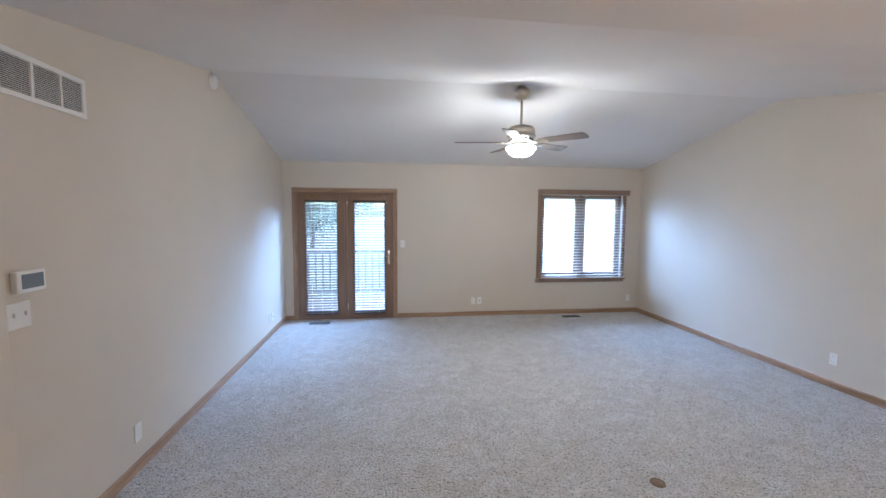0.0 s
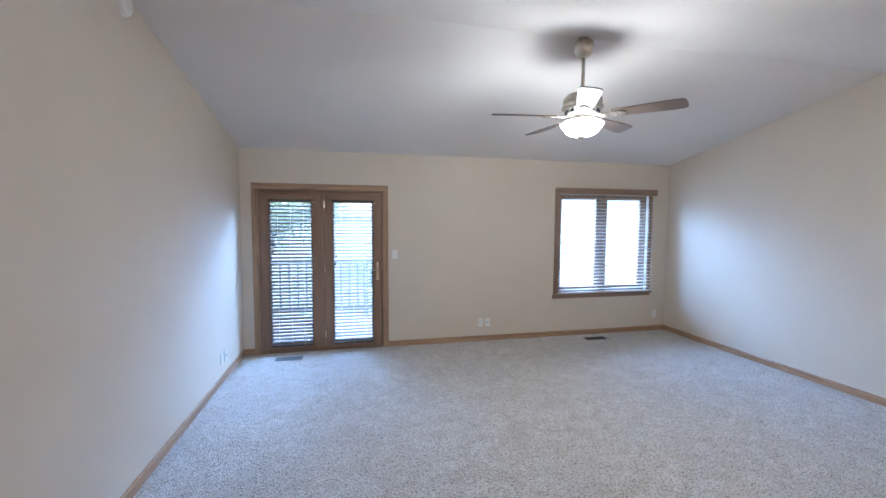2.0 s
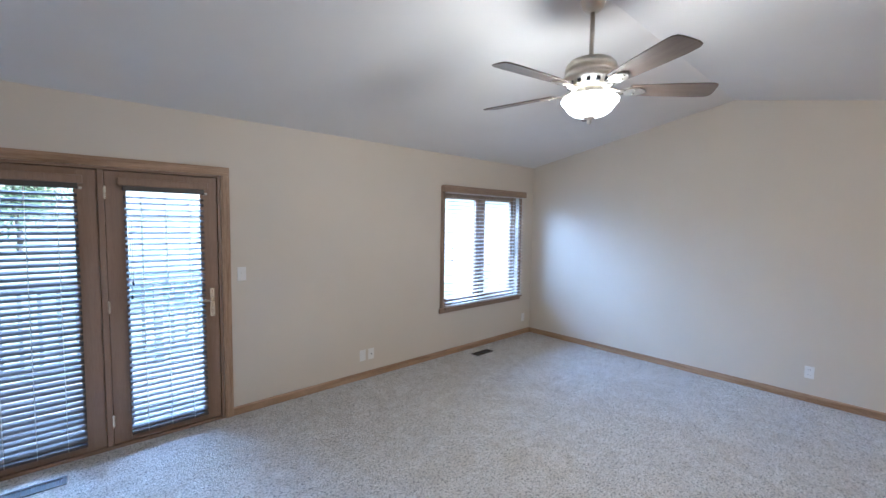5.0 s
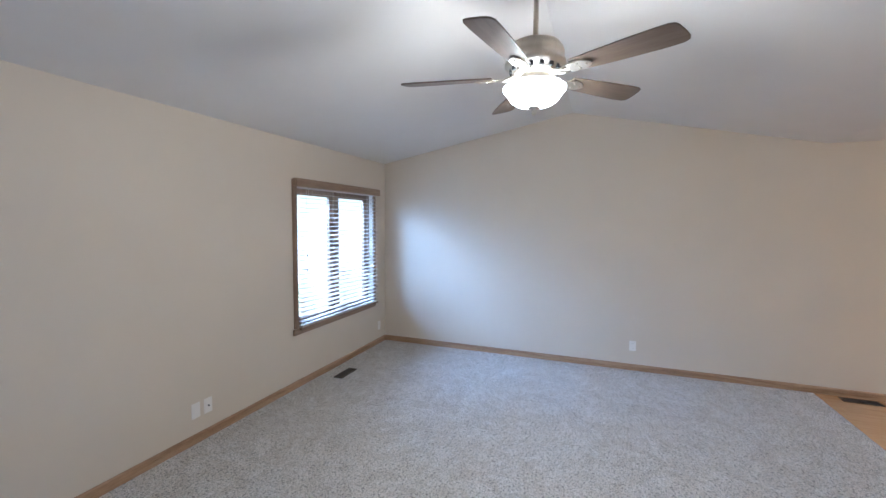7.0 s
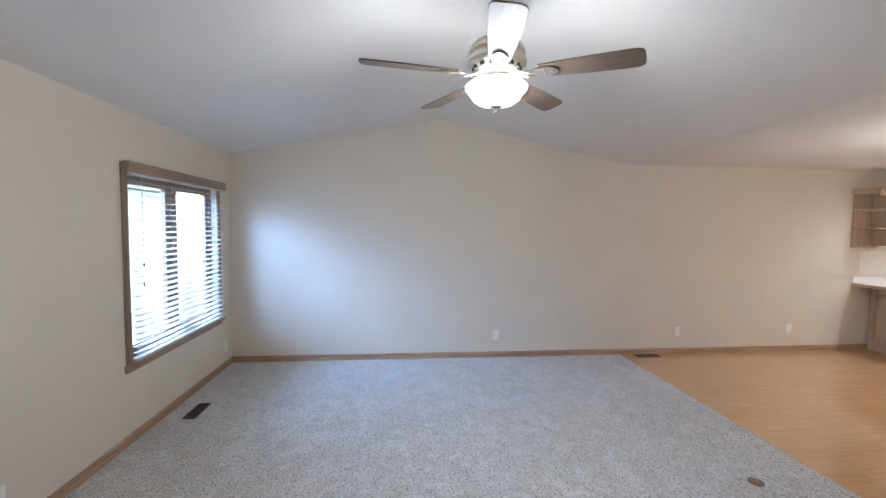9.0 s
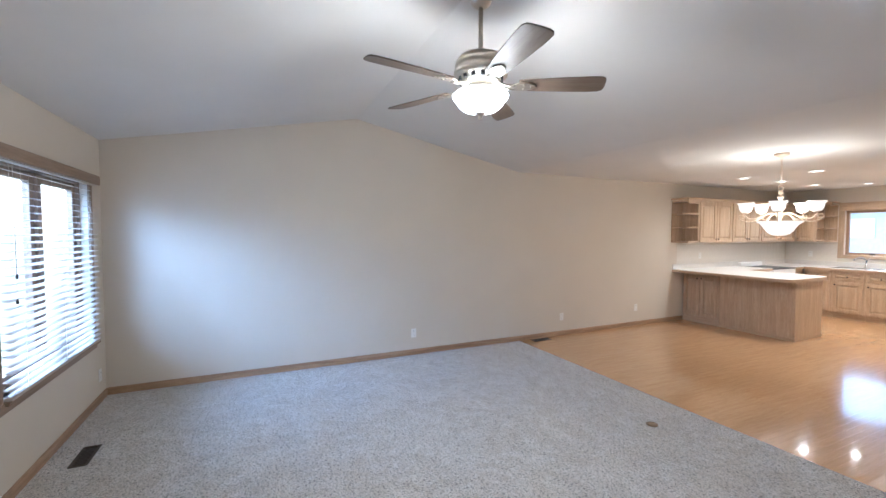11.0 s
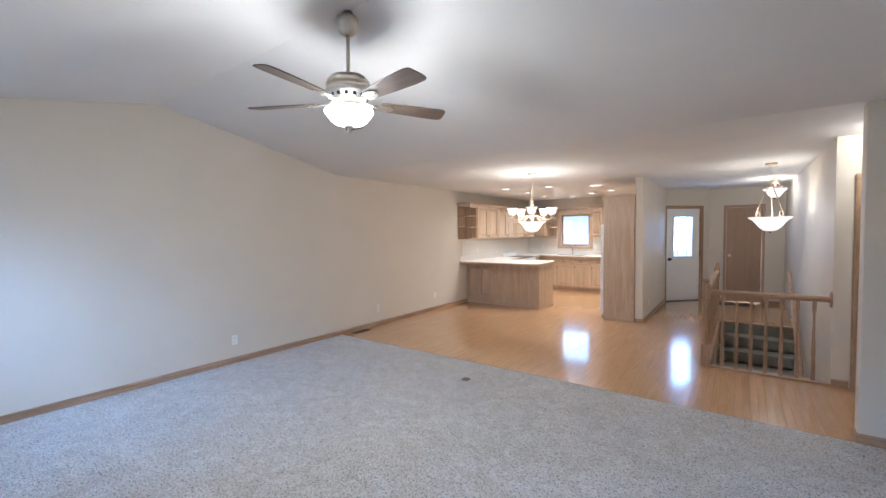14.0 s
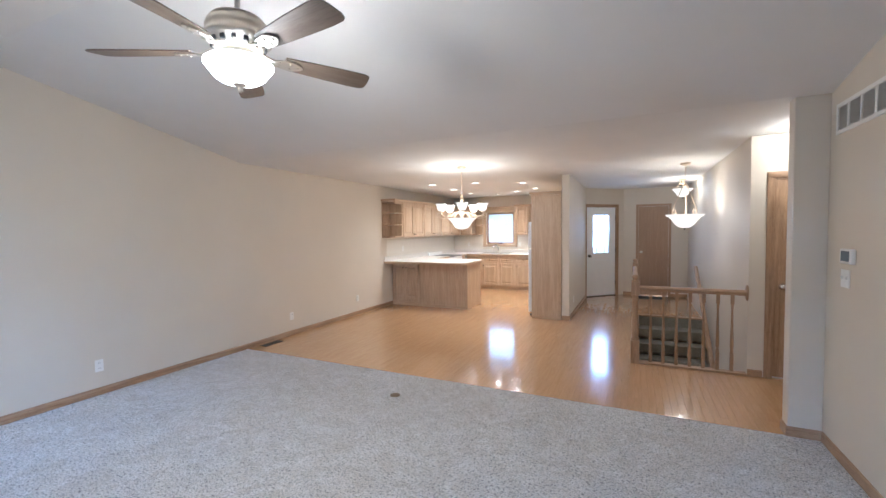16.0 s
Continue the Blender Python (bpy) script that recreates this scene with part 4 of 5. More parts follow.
part("knob", lathe([(0.0, 0.016), (0.008, 0.016), (0.010, 0.03), (0.0, 0.034)], 12), CHROME, ds)
sk = thing("sink", pose(3.24, YK + 0.32, 0.930), "stainless steel sink set into the worktop", "sink")
part("rim", boxes(((-0.40, -0.24, 0.0), (0.40, -0.215, 0.006)), ((-0.40, 0.215, 0.0), (0.40, 0.24, 0.006)), ((-0.40, -0.215, 0.0), (-0.375, 0.215, 0.006)), ((0.375, -0.215, 0.0), (0.40, 0.215, 0.006)), bevel=0.002), CHROME, sk)
part("bowl", boxes(((-0.375, -0.215, 0.0005), (0.375, 0.215, 0.002))), GREYSCREEN, sk)

kw = thing("window_2", pose(0, YK, 0), "square kitchen window in an oak frame above the sink", "window", kind="structure")
part("jamb_casing", boxes(((KX0 - 0.09, 0, KZ0 - 0.07), (KX0, 0.018, KZ1)), bevel=0.004), CAB_Z, kw)
part("jamb_casing", boxes(((KX1, 0, KZ0 - 0.07), (KX1 + 0.09, 0.018, KZ1)), bevel=0.004), CAB_Z, kw)
part("head_casing", boxes(((KX0 - 0.09, 0, KZ1), (KX1 + 0.09, 0.020, KZ1 + 0.13)), ((KX0 - 0.10, 0.0, KZ1 + 0.13), (KX1 + 0.10, 0.034, KZ1 + 0.155)), bevel=0.004), CAB_X, kw)
part("window_sill", boxes(((KX0 - 0.0, 0, KZ0 - 0.07), (KX1 + 0.0, 0.019, KZ0)), bevel=0.004), CAB_X, kw)
sash = part("sash", boxes(((KX0, -0.10, KZ0), (KX0 + 0.05, -0.05, KZ1)), ((KX1 - 0.05, -0.10, KZ0), (KX1, -0.05, KZ1)), ((KX0 + 0.05, -0.099, KZ0), (KX1 - 0.05, -0.051, KZ0 + 0.05)), ((KX0 + 0.05, -0.099, KZ1 - 0.05), (KX1 - 0.05, -0.051, KZ1)), bevel=0.004), DARKDOOR, kw)
pane = part("pane", boxes(((KX0 + 0.05, -0.078, KZ0 + 0.05), (KX1 - 0.05, -0.073, KZ1 - 0.05))), GLASS, sash)
pane.visible_shadow = False
part("crank", boxes(((3.20, -0.05, KZ0 + 0.01), (3.28, -0.03, KZ0 + 0.03)), bevel=0.003), BRONZE, sash)

pt = thing("pantry_cabinet", pose(1.062, -1.165, 0), "tall oak pantry cabinet with a plain veneered end panel", "cabinet")
part("end_panel", boxes(((0.0, -0.02, 0.0), (0.505, 0.0, 2.12)), bevel=0.003), CAB_Z, pt)
part("body", boxes(((0.0, -0.10, 0.0), (0.48, -0.02, 2.12))), CAB_Z, pt)
part("bridge_cabinet", boxes(((0.0, -1.02, 1.72), (0.48, -0.10, 2.12))), CAB_Z, pt)
part("face_strip", boxes(((0.480, -0.10, 0.0), (0.505, -0.02, 2.12)), bevel=0.002), CAB_Z, pt)
part("crown_moulding", boxes(((0.0, -1.02, 2.12), (0.52, 0.012, 2.155)), ((0.0, -1.02, 2.155), (0.535, 0.024, 2.18)), bevel=0.004), CAB_X, pt)
part("base_strip", boxes(((-0.0, 0.0, 0.0), (0.505, 0.012, 0.05)), bevel=0.003), CAB_X, pt)
fr = thing("refrigerator", pose(1.063, -1.34, 0), "pale steel refrigerator beside the tall pantry panel", "refrigerator")
part("body", boxes(((0.0, -0.86, 0.03), (0.53, 0.0, 1.68)), bevel=0.01), FRIDGE, fr)
part("door", boxes(((0.535, -0.86, 0.07), (0.60, 0.0, 1.20)), bevel=0.012), FRIDGE, fr)
part("freezer_door", boxes(((0.535, -0.86, 1.21), (0.60, 0.0, 1.68)), bevel=0.012), FRIDGE, fr)
part("handle", tube([(0.60, -0.80, 0.55), (0.645, -0.80, 0.58), (0.645, -0.80, 1.12), (0.60, -0.80, 1.15)], 0.011, 10), CHROME, fr)
part("handle", tube([(0.60, -0.80, 1.25), (0.645, -0.80, 1.28), (0.645, -0.80, 1.52), (0.60, -0.80, 1.55)], 0.011, 10), CHROME, fr)
part("foot", lathe([(0.0, 0.0), (0.025, 0.0), (0.025, 0.03), (0.0, 0.03)], 14, (0.56, -0.04, 0)), VENTMETAL, fr)
part("grille", boxes(((0.52, -0.85, 0.0), (0.55, -0.08, 0.06)), bevel=0.003), BLACK, fr)
wall_plate("wall_outlet", pose(4.15, YK, 1.16, 0, 0, 180), "white duplex outlet above the worktop", "duplex", "kitchen outlets")
wall_plate("wall_outlet", pose(2.70, YK, 1.16, 0, 0, 180), "white duplex outlet above the worktop", "duplex", "kitchen outlets")
wall_plate("wall_outlet", pose(XE, -1.9, 1.16, 0, 0, -90), "white duplex outlet above the worktop", "duplex", "kitchen outlets")
wall_plate("wall_switch", pose(0.935, -3.42, 1.13, 0, 0, -90), "white light switch on the wing wall", "toggle")
wall_plate("wall_outlet", pose(0.935, -1.75, 0.28, 0, 0, -90), "white duplex outlet low on the wing wall", "duplex", "wall outlets")

can = thing("downlight", pose(CANS[0][0], CANS[0][1], H - 2.44), "round recessed ceiling downlight, lit warm white", "downlight", "kitchen downlights")
part("trim_ring", lathe([(0.062, 2.441), (0.090, 2.441), (0.092, 2.436), (0.075, 2.432), (0.062, 2.436)], 32), WHITE, can)
lens = part("lens", lathe([(0.0, 2.438), (0.064, 2.438), (0.064, 2.4395), (0.0, 2.4395)], 28), CANLENS, can, "glowing lens")
lens.visible_shadow = False
for cx, cy in CANS[1:]:
    copy_thing(can, pose(cx, cy, H - 2.44))


# ---- hanging lamps ----
def chain(parent, z0, z1, x=0.0, y=0.0):
    n = max(2, int((z1 - z0) / 0.032))
    ring = [(0.009 * math.cos(a), 0.0, 0.019 * math.sin(a)) for a in np.linspace(0, 2 * math.pi, 11)]
    me = mesh_of("chain_link", tube(ring, 0.0022, 6), IVORY)
    for k in range(n):
        repeat("chain_link", me, parent, pose(x, y, z0 + (k + 0.5) * (z1 - z0) / n, 0, 0, 90 * (k % 2)))


def arc(points, n=20):
    """A smooth curve through the points (Catmull-Rom)."""
    p = [Vector(q) for q in points]
    p = [p[0]] + p + [p[-1]]
    out = []
    for i in range(1, len(p) - 2):
        for k in range(n // (len(p) - 3) + 1):
            t = k / (n // (len(p) - 3) + 1)
            out.append(0.5 * (2 * p[i] + (p[i + 1] - p[i - 1]) * t + (2 * p[i - 1] - 5 * p[i] + 4 * p[i + 1] - p[i + 2]) * t * t + (3 * p[i] - p[i - 1] - 3 * p[i + 1] + p[i + 2]) * t ** 3))
    return out + [p[-2]]


ch = thing("chandelier", pose(2.205, 0.435, 0), "ivory scrolled chandelier with five lit glass shades and a bowl", "chandelier")
part("ceiling_rose", lathe([(0.0, H + 0.002), (0.066, H + 0.002), (0.068, 2.432), (0.04, 2.418), (0.012, 2.410), (0.0, 2.408)], 28), IVORY, ch)
chain(ch, 2.10, 2.41)
part("top_ring", tube([(0.026 * math.cos(a), 0, 2.075 + 0.026 * math.sin(a)) for a in np.linspace(0, 2 * math.pi, 19)], 0.004, 8), IVORY, ch)
part("centre_column", lathe([(0.0, 2.052), (0.010, 2.050), (0.024, 2.035), (0.026, 2.02), (0.012, 2.005), (0.030, 1.99), (0.034, 1.975), (0.016, 1.955), (0.014, 1.86), (0.024, 1.83), (0.036, 1.80), (0.034, 1.775), (0.016, 1.755), (0.012, 1.70), (0.0, 1.70)], 24), IVORY, ch)
arm_me = mesh_of("arm", tube(arc([(0.03, 0, 1.79), (0.10, 0, 1.80), (0.19, 0, 1.755), (0.27, 0, 1.745), (0.318, 0, 1.790), (0.31, 0, 1.812)], 30), 0.0075, 8), IVORY)
sc = tube(arc([(0.16, 0, 1.765), (0.23, 0, 1.715), (0.31, 0, 1.715), (0.365, 0, 1.745), (0.36, 0, 1.785), (0.325, 0, 1.775), (0.325, 0, 1.750), (0.343, 0, 1.752)], 36), 0.0055, 8)
scroll_me = mesh_of("scroll", sc, IVORY)
cup_me = mesh_of("candle_cup", lathe([(0.0, 1.800), (0.022, 1.803), (0.030, 1.812), (0.030, 1.818), (0.0, 1.82)], 20), IVORY)
shade_me = mesh_of("shade", lathe([(0.018, 1.815), (0.036, 1.818), (0.052, 1.835), (0.060, 1.865), (0.064, 1.895), (0.081, 1.916), (0.085, 1.920), (0.078, 1.917), (0.061, 1.897), (0.056, 1.865), (0.049, 1.838), (0.032, 1.823), (0.0, 1.822)], 32), LAMPGLASS)
for k in range(5):
    m = pose(0, 0, 0, 0, 0, 72 * k + 41)
    arm = repeat("arm", arm_me, ch, m)
    repeat("scroll", scroll_me, arm, Matrix.Identity(4))
    repeat("candle_cup", cup_me, arm, pose(0.31, 0, 0))
    shade = repeat("shade", shade_me, ch, m @ pose(0.31, 0, 0))
    tagged(shade, "lit alabaster glass shade")
    shade.visible_shadow = False
bw = part("glass_bowl", lathe([(0.205, 1.718), (0.197, 1.704), (0.170, 1.687), (0.143, 1.652), (0.117, 1.608), (0.088, 1.577), (0.050, 1.562), (0.0, 1.558), (0.0, 1.566), (0.046, 1.570), (0.084, 1.586), (0.112, 1.616), (0.138, 1.660), (0.166, 1.695), (0.192, 1.711)], 40), LAMPGLASS, ch, "lit alabaster glass bowl")
bw.visible_shadow = False
part("finial", lathe([(0.0, 1.560), (0.018, 1.560), (0.014, 1.550), (0.008, 1.542), (0.0, 1.535)], 16), IVORY, ch)


def bowl_pendant(name, m, label, category, r, rim, low, top, ceiling):
    """A glass bowl hung by three rods from a hub on a chain."""
    ob = thing(name, m, label, category)
    part("ceiling_rose", lathe([(0.0, H + 0.002), (0.066, H + 0.002), (0.068, 2.434), (0.04, 2.424), (0.012, 2.416), (0.0, 2.414)], 28), IVORY, ob)
    if top < 2.36:
        chain(ob, top + 0.03, 2.418)
    part("hub", lathe([(0.0, top + 0.04), (0.012, top + 0.035), (0.02, top + 0.015), (0.042, top), (0.036, top - 0.015), (0.012, top - 0.03), (0.0, top - 0.035)], 24), IVORY, ob)
    h = rim - low
    g = part("glass_bowl", lathe([(r, rim), (r * 0.95, rim - h * 0.10), (r * 0.80, rim - h * 0.20), (r * 0.66, rim - h * 0.42), (r * 0.50, rim - h * 0.72), (r * 0.30, rim - h * 0.93), (0.0, low), (0.0, low + 0.008), (r * 0.28, rim - h * 0.86), (r * 0.47, rim - h * 0.66), (r * 0.63, rim - h * 0.37), (r * 0.78, rim - h * 0.14), (r * 0.94, rim - h * 0.05)], 40), LAMPGLASS, ob, "lit alabaster glass bowl")
    g.visible_shadow = False
    part("finial", lathe([(0.0, low + 0.002), (0.016, low + 0.002), (0.012, low - 0.012), (0.006, low - 0.02), (0.0, low - 0.024)], 16), BRONZE, ob)
    k3 = min(1.0, (top - rim) / 0.4)
    rod_me = mesh_of("rod", tube(arc([(0.028, 0, top - 0.005), (r * 0.42, 0, rim + (top - rim) * 0.55), (r * 0.68, 0, rim + 0.06 * k3), (r * 0.62, 0, rim - 0.005), (r * 0.50, 0, rim + 0.03 * k3), (r * 0.56, 0, rim + 0.075 * k3), (r * 0.66, 0, rim + 0.05 * k3)], 36), 0.0055, 8), IVORY)
    for a in range(3):
        repeat("rod", rod_me, ob, pose(0, 0, 0, 0, 0, 120 * a + 20))
    return ob


bowl_pendant("pendant_lamp", pose(-0.70, -0.82, 0), "ivory pendant lamp with a lit glass bowl over the stairs", "pendant lamp", 0.245, 1.728, 1.535, 2.14, 2.44)
bowl_pendant("entry_lamp", pose(-0.855, -2.90, 0), "small ivory ceiling lamp with a lit glass bowl", "ceiling lamp", 0.175, 2.265, 2.11, 2.385, 2.44)
hl = thing("hall_lamp", pose(-1.52, 1.22, 0.02), "flush ceiling lamp with a lit glass bowl", "ceiling lamp")
part("ceiling_plate", lathe([(0.0, H + 0.002), (0.10, H + 0.002), (0.10, 2.425), (0.0, 2.42)], 28), IVORY, hl)
g = part("glass_bowl", lathe([(0.20, 2.405), (0.19, 2.39), (0.16, 2.365), (0.12, 2.335), (0.07, 2.315), (0.0, 2.31), (0.0, 2.316), (0.068, 2.322), (0.115, 2.342), (0.155, 2.371), (0.185, 2.396)], 36), LAMPGLASS, hl, "lit alabaster glass bowl")
g.visible_shadow = False
part("finial", lathe([(0.0, 2.42), (0.006, 2.42), (0.006, 2.312), (0.014, 2.305), (0.0, 2.295)], 12), BRONZE, hl)


# ---- entry, stairs and hall ----
st = thing("staircase", pose(0, 0, 0), "carpeted stairs leading down to the basement", "stairs")
RISE, RUN, NST = 0.185, 0.27, 13
for k in range(NST):
    y0, z = STAIR_S + k * RUN, -RISE * (k + 1)
    if k == NST - 1:
        break
    bm = boxes(((XS + 0.02, y0 - 0.03, z - 0.16), (STAIR_E - 0.025, y0 + RUN, z)), bevel=0.012)
    part("step", bm, STAIRCARPET, st, "dark green-grey carpeted step")
part("nosing", boxes(((XS + 0.001, STAIR_S - 0.06, -0.025), (STAIR_E - 0.002, STAIR_S + 0.02, 0.003)), bevel=0.006), OAK_X, st, "oak landing nosing")
part("riser", boxes(((XS + 0.02, STAIR_S + 0.001, -RISE - 0.02), (STAIR_E - 0.025, STAIR_S + 0.012, -0.026))), STAIRCARPET, st)
for x in (XS + 0.001, STAIR_E - 0.021):
    pts = [(x, STAIR_S, 0.0), (x, STAIR_S, -0.45), (x, STAIR_S + RUN * 12, -0.45 - RISE * 12), (x, STAIR_S + RUN * 12, 0.02 - RISE * 12)]
    part("skirt_board", prism(pts, (0.018, 0, 0)), OAK_Y, st)
lower = boxes(((STAIR_E, STAIR_S - 0.3, -2.9), (STAIR_E + T, 2.4, -0.30)), ((XS - T, YH - 0.12, -2.9), (XS, 2.4, -0.30)), ((XS - T, 2.4, -2.9), (STAIR_E + T, 2.5, -0.30)), ((XS, STAIR_S - 0.3, -2.9), (STAIR_E, STAIR_S - 0.2, -0.30)))
structure("wall_basement", lower, WALL, "plain beige walls around the lower stairs", "wall")
structure("floor_basement", boxes(((XS - T, STAIR_S - 0.3, -2.95), (STAIR_E + T, 2.5, -2.80)), ((XS, STAIR_S + 10 * RUN, -2.80), (STAIR_E, 2.4, -2.40))), STAIRCARPET, "dark carpet at the foot of the stairs", "floor")
structure("trim_stairwell", boxes(((STAIR_E - 0.012, STAIR_S, -0.30), (STAIR_E, STAIR_N, 0.002)), ((XS, STAIR_N, -0.30), (STAIR_E, STAIR_N + 0.012, 0.002)), bevel=0.002), OAK_X, "oak boards lining the stairwell's edge", "trim")

rail = thing("stair_railing", pose(0, 0, 0), "oak guard rail with turned balusters around the stairwell", "railing")
RY, RX = STAIR_N + 0.055, STAIR_E + 0.02


def turned(h):
    """A baluster: square foot and head with a slim turned shaft between."""
    bm = boxes(((-0.016, -0.016, 0), (0.016, 0.016, 0.20)), ((-0.016, -0.016, h - 0.10), (0.016, 0.016, h)), bevel=0.002)
    lathe([(0.014, 0.199), (0.017, 0.215), (0.011, 0.228), (0.018, 0.26), (0.0165, 0.34), (0.012, 0.50), (0.0095, h - 0.16), (0.013, h - 0.125), (0.010, h - 0.115), (0.014, h - 0.099)], 12, (0, 0, 0), bm)
    return bm


bal_me = mesh_of("baluster", turned(0.81), OAK_Z)
part("shoe_plate", boxes(((XS, RY - 0.045, 0.0), (RX + 0.04, RY + 0.045, 0.022)), ((RX - 0.045, STAIR_S + 0.1, 0.0), (RX + 0.045, RY - 0.045, 0.022)), bevel=0.005), OAK_X, rail)


def handrail(x0, y0, z0, x1, y1, z1):
    """A moulded rail: wide rounded top on a narrower neck."""
    d = Vector((x1 - x0, y1 - y0, z1 - z0))
    L = d.length
    prof = [(-0.018, -0.028), (0.018, -0.028), (0.020, -0.012), (0.030, -0.004), (0.031, 0.012), (0.022, 0.026), (0.0, 0.030), (-0.022, 0.026), (-0.031, 0.012), (-0.030, -0.004), (-0.020, -0.012)]
    bm = prism([(0, a, b) for a, b in prof], (L, 0, 0))
    yaw, pit = math.atan2(d.y, d.x), -math.asin(d.z / L)
    bmesh.ops.transform(bm, matrix=Matrix.Translation((x0, y0, z0)) @ Euler((0, pit, yaw)).to_matrix().to_4x4(), verts=bm.verts[:])
    return bm


part("handrail", handrail(XS + 0.015, RY, 0.858, RX - 0.045, RY, 0.858), OAK_X, rail)
part("handrail", handrail(RX, RY - 0.045, 0.858, RX, STAIR_S + 0.20, 0.858), OAK_Y, rail)
ros = part("rosette", lathe([(0.0, 0.0), (0.062, 0.0), (0.062, 0.012), (0.05, 0.018), (0.0, 0.02)], 28), OAK_Z, rail, "oval oak rosette on the wall")
ros.matrix_basis = pose(XS, RY, 0.858, 0, 90, 0) @ Matrix.Diagonal((1.3, 0.8, 1, 1))
newel_bm = boxes(((-0.046, -0.046, 0), (0.046, 0.046, 0.26)), ((-0.042, -0.042, 0.78), (0.042, 0.042, 0.93)), bevel=0.004)
lathe([(0.040, 0.259), (0.044, 0.28), (0.030, 0.295), (0.040, 0.34), (0.042, 0.42), (0.034, 0.56), (0.027, 0.70), (0.036, 0.74), (0.028, 0.755), (0.040, 0.781)], 20, (0, 0, 0), newel_bm)
lathe([(0.042, 0.93), (0.046, 0.94), (0.030, 0.952), (0.024, 0.96), (0.036, 0.975), (0.038, 0.99), (0.026, 1.008), (0.0, 1.014)], 20, (0, 0, 0), newel_bm)
newel_me = mesh_of("newel_post", newel_bm, OAK_Z)
repeat("newel_post", newel_me, rail, pose(RX, RY, 0.0))
repeat("newel_post", newel_me, rail, pose(RX, STAIR_S + 0.155, 0.0))
for k in range(7):
    repeat("baluster", bal_me, rail, pose(XS + 0.13 + k * (RX - XS - 0.16) / 7, RY, 0.022))
for k in range(20):
    repeat("baluster", bal_me, rail, pose(RX, RY - 0.16 - k * 0.128, 0.022))

wr = thing("wall_handrail", pose(0, 0, 0), "sloping oak handrail on the stair wall", "handrail")
part("handrail", handrail(XS + 0.07, -2.62, 0.83, XS + 0.07, 0.4, -1.09), OAK_Y, wr)
for f in (0.12, 0.6):
    y, z = -2.62 + 3.02 * f, 0.83 - 1.92 * f
    part("bracket", tube([(XS, y, z - 0.07), (XS + 0.05, y, z - 0.065), (XS + 0.07, y, z - 0.03)], 0.007, 8), BRASS, wr)

# front door on the angled wall: local x along the wall, face towards +y
fd = thing("door_2", DIAG, "white front door with a leaded glass window and dark knob", "front door", kind="structure")
a, b = 0.085, DL - 0.065
part("jamb_casing", boxes(((0.012, 0, 0), (0.062, 0.016, 2.05)), bevel=0.003), OAK_Z, fd)
part("jamb_casing", boxes(((DL - 0.044, 0, 0), (DL - 0.016, 0.016, 2.05)), bevel=0.003), OAK_Z, fd)
part("head_casing", boxes(((0.012, 0, 2.05), (DL - 0.016, 0.016, 2.10)), bevel=0.003), OAK_X, fd)
part("door_frame", boxes(((0.062, -T, 0), (a - 0.003, 0.0, 2.05)), ((b + 0.003, -T, 0), (DL - 0.044, 0.0, 2.05)), ((a - 0.003, -T, 2.033), (b + 0.003, 0.0, 2.05))), OAK_Z, fd)
part("threshold", boxes(((a - 0.003, -T, 0.0), (b + 0.003, 0.01, 0.014)), bevel=0.003), BRONZE, fd)
ga, gb, gz0, gz1 = a + 0.17, b - 0.17, 0.98, 1.86
leaf = part("door_leaf", boxes(((a, -0.06, 0.018), (ga, -0.018, 2.030)), ((gb, -0.06, 0.018), (b, -0.018, 2.030)), ((ga, -0.06, 0.018), (gb, -0.018, gz0)), ((ga, -0.06, gz1), (gb, -0.018, 2.030))), WHITEPAINT, fd)
part("glass_frame", boxes(((ga - 0.02, -0.02, gz0 - 0.02), (ga + 0.012, -0.008, gz1 + 0.02)), ((gb - 0.012, -0.02, gz0 - 0.02), (gb + 0.02, -0.008, gz1 + 0.02)), ((ga + 0.012, -0.02, gz0 - 0.02), (gb - 0.012, -0.008, gz0 + 0.012)), ((ga + 0.012, -0.02, gz1 - 0.012), (gb - 0.012, -0.008, gz1 + 0.02)), bevel=0.003), WHITEPAINT, leaf)
pane = part("pane", boxes(((ga, -0.042, gz0), (gb, -0.036, gz1))), FROSTED, leaf, "bright textured glass")
pane.visible_shadow = False
came = bmesh.new()
for f in (0.27, 0.73):
    x = ga + (gb - ga) * f
    box(came, (x - 0.007, -0.036, gz0), (x + 0.007, -0.033, gz1))
for f in (0.30, 0.70):
    x = ga + (gb - ga) * f
    tube(arc([(x - 0.05, -0.034, gz0 + 0.2), (x, -0.034, gz0 + 0.30), (x + 0.03, -0.034, gz0 + 0.45), (x, -0.034, gz0 + 0.62), (x - 0.05, -0.034, gz0 + 0.72)], 16), 0.006, 6, came)
part("leading", came, GREYSCREEN, leaf)
for hz in (0.25, 1.0, 1.75):
    part("hinge", boxes(((a - 0.012, -0.018, hz), (a + 0.004, -0.004, hz + 0.10)), bevel=0.002), BRONZE, leaf)
kn = part("door_knob", lathe([(0.0, 0.0), (0.032, 0.0), (0.033, 0.006), (0.012, 0.012), (0.011, 0.030), (0.026, 0.040), (0.029, 0.055), (0.018, 0.066), (0.0, 0.068)], 20), BRONZE, leaf, "dark bronze knob")
kn.matrix_basis = pose(b - 0.07, -0.018, 0.93, -90, 0, 0)

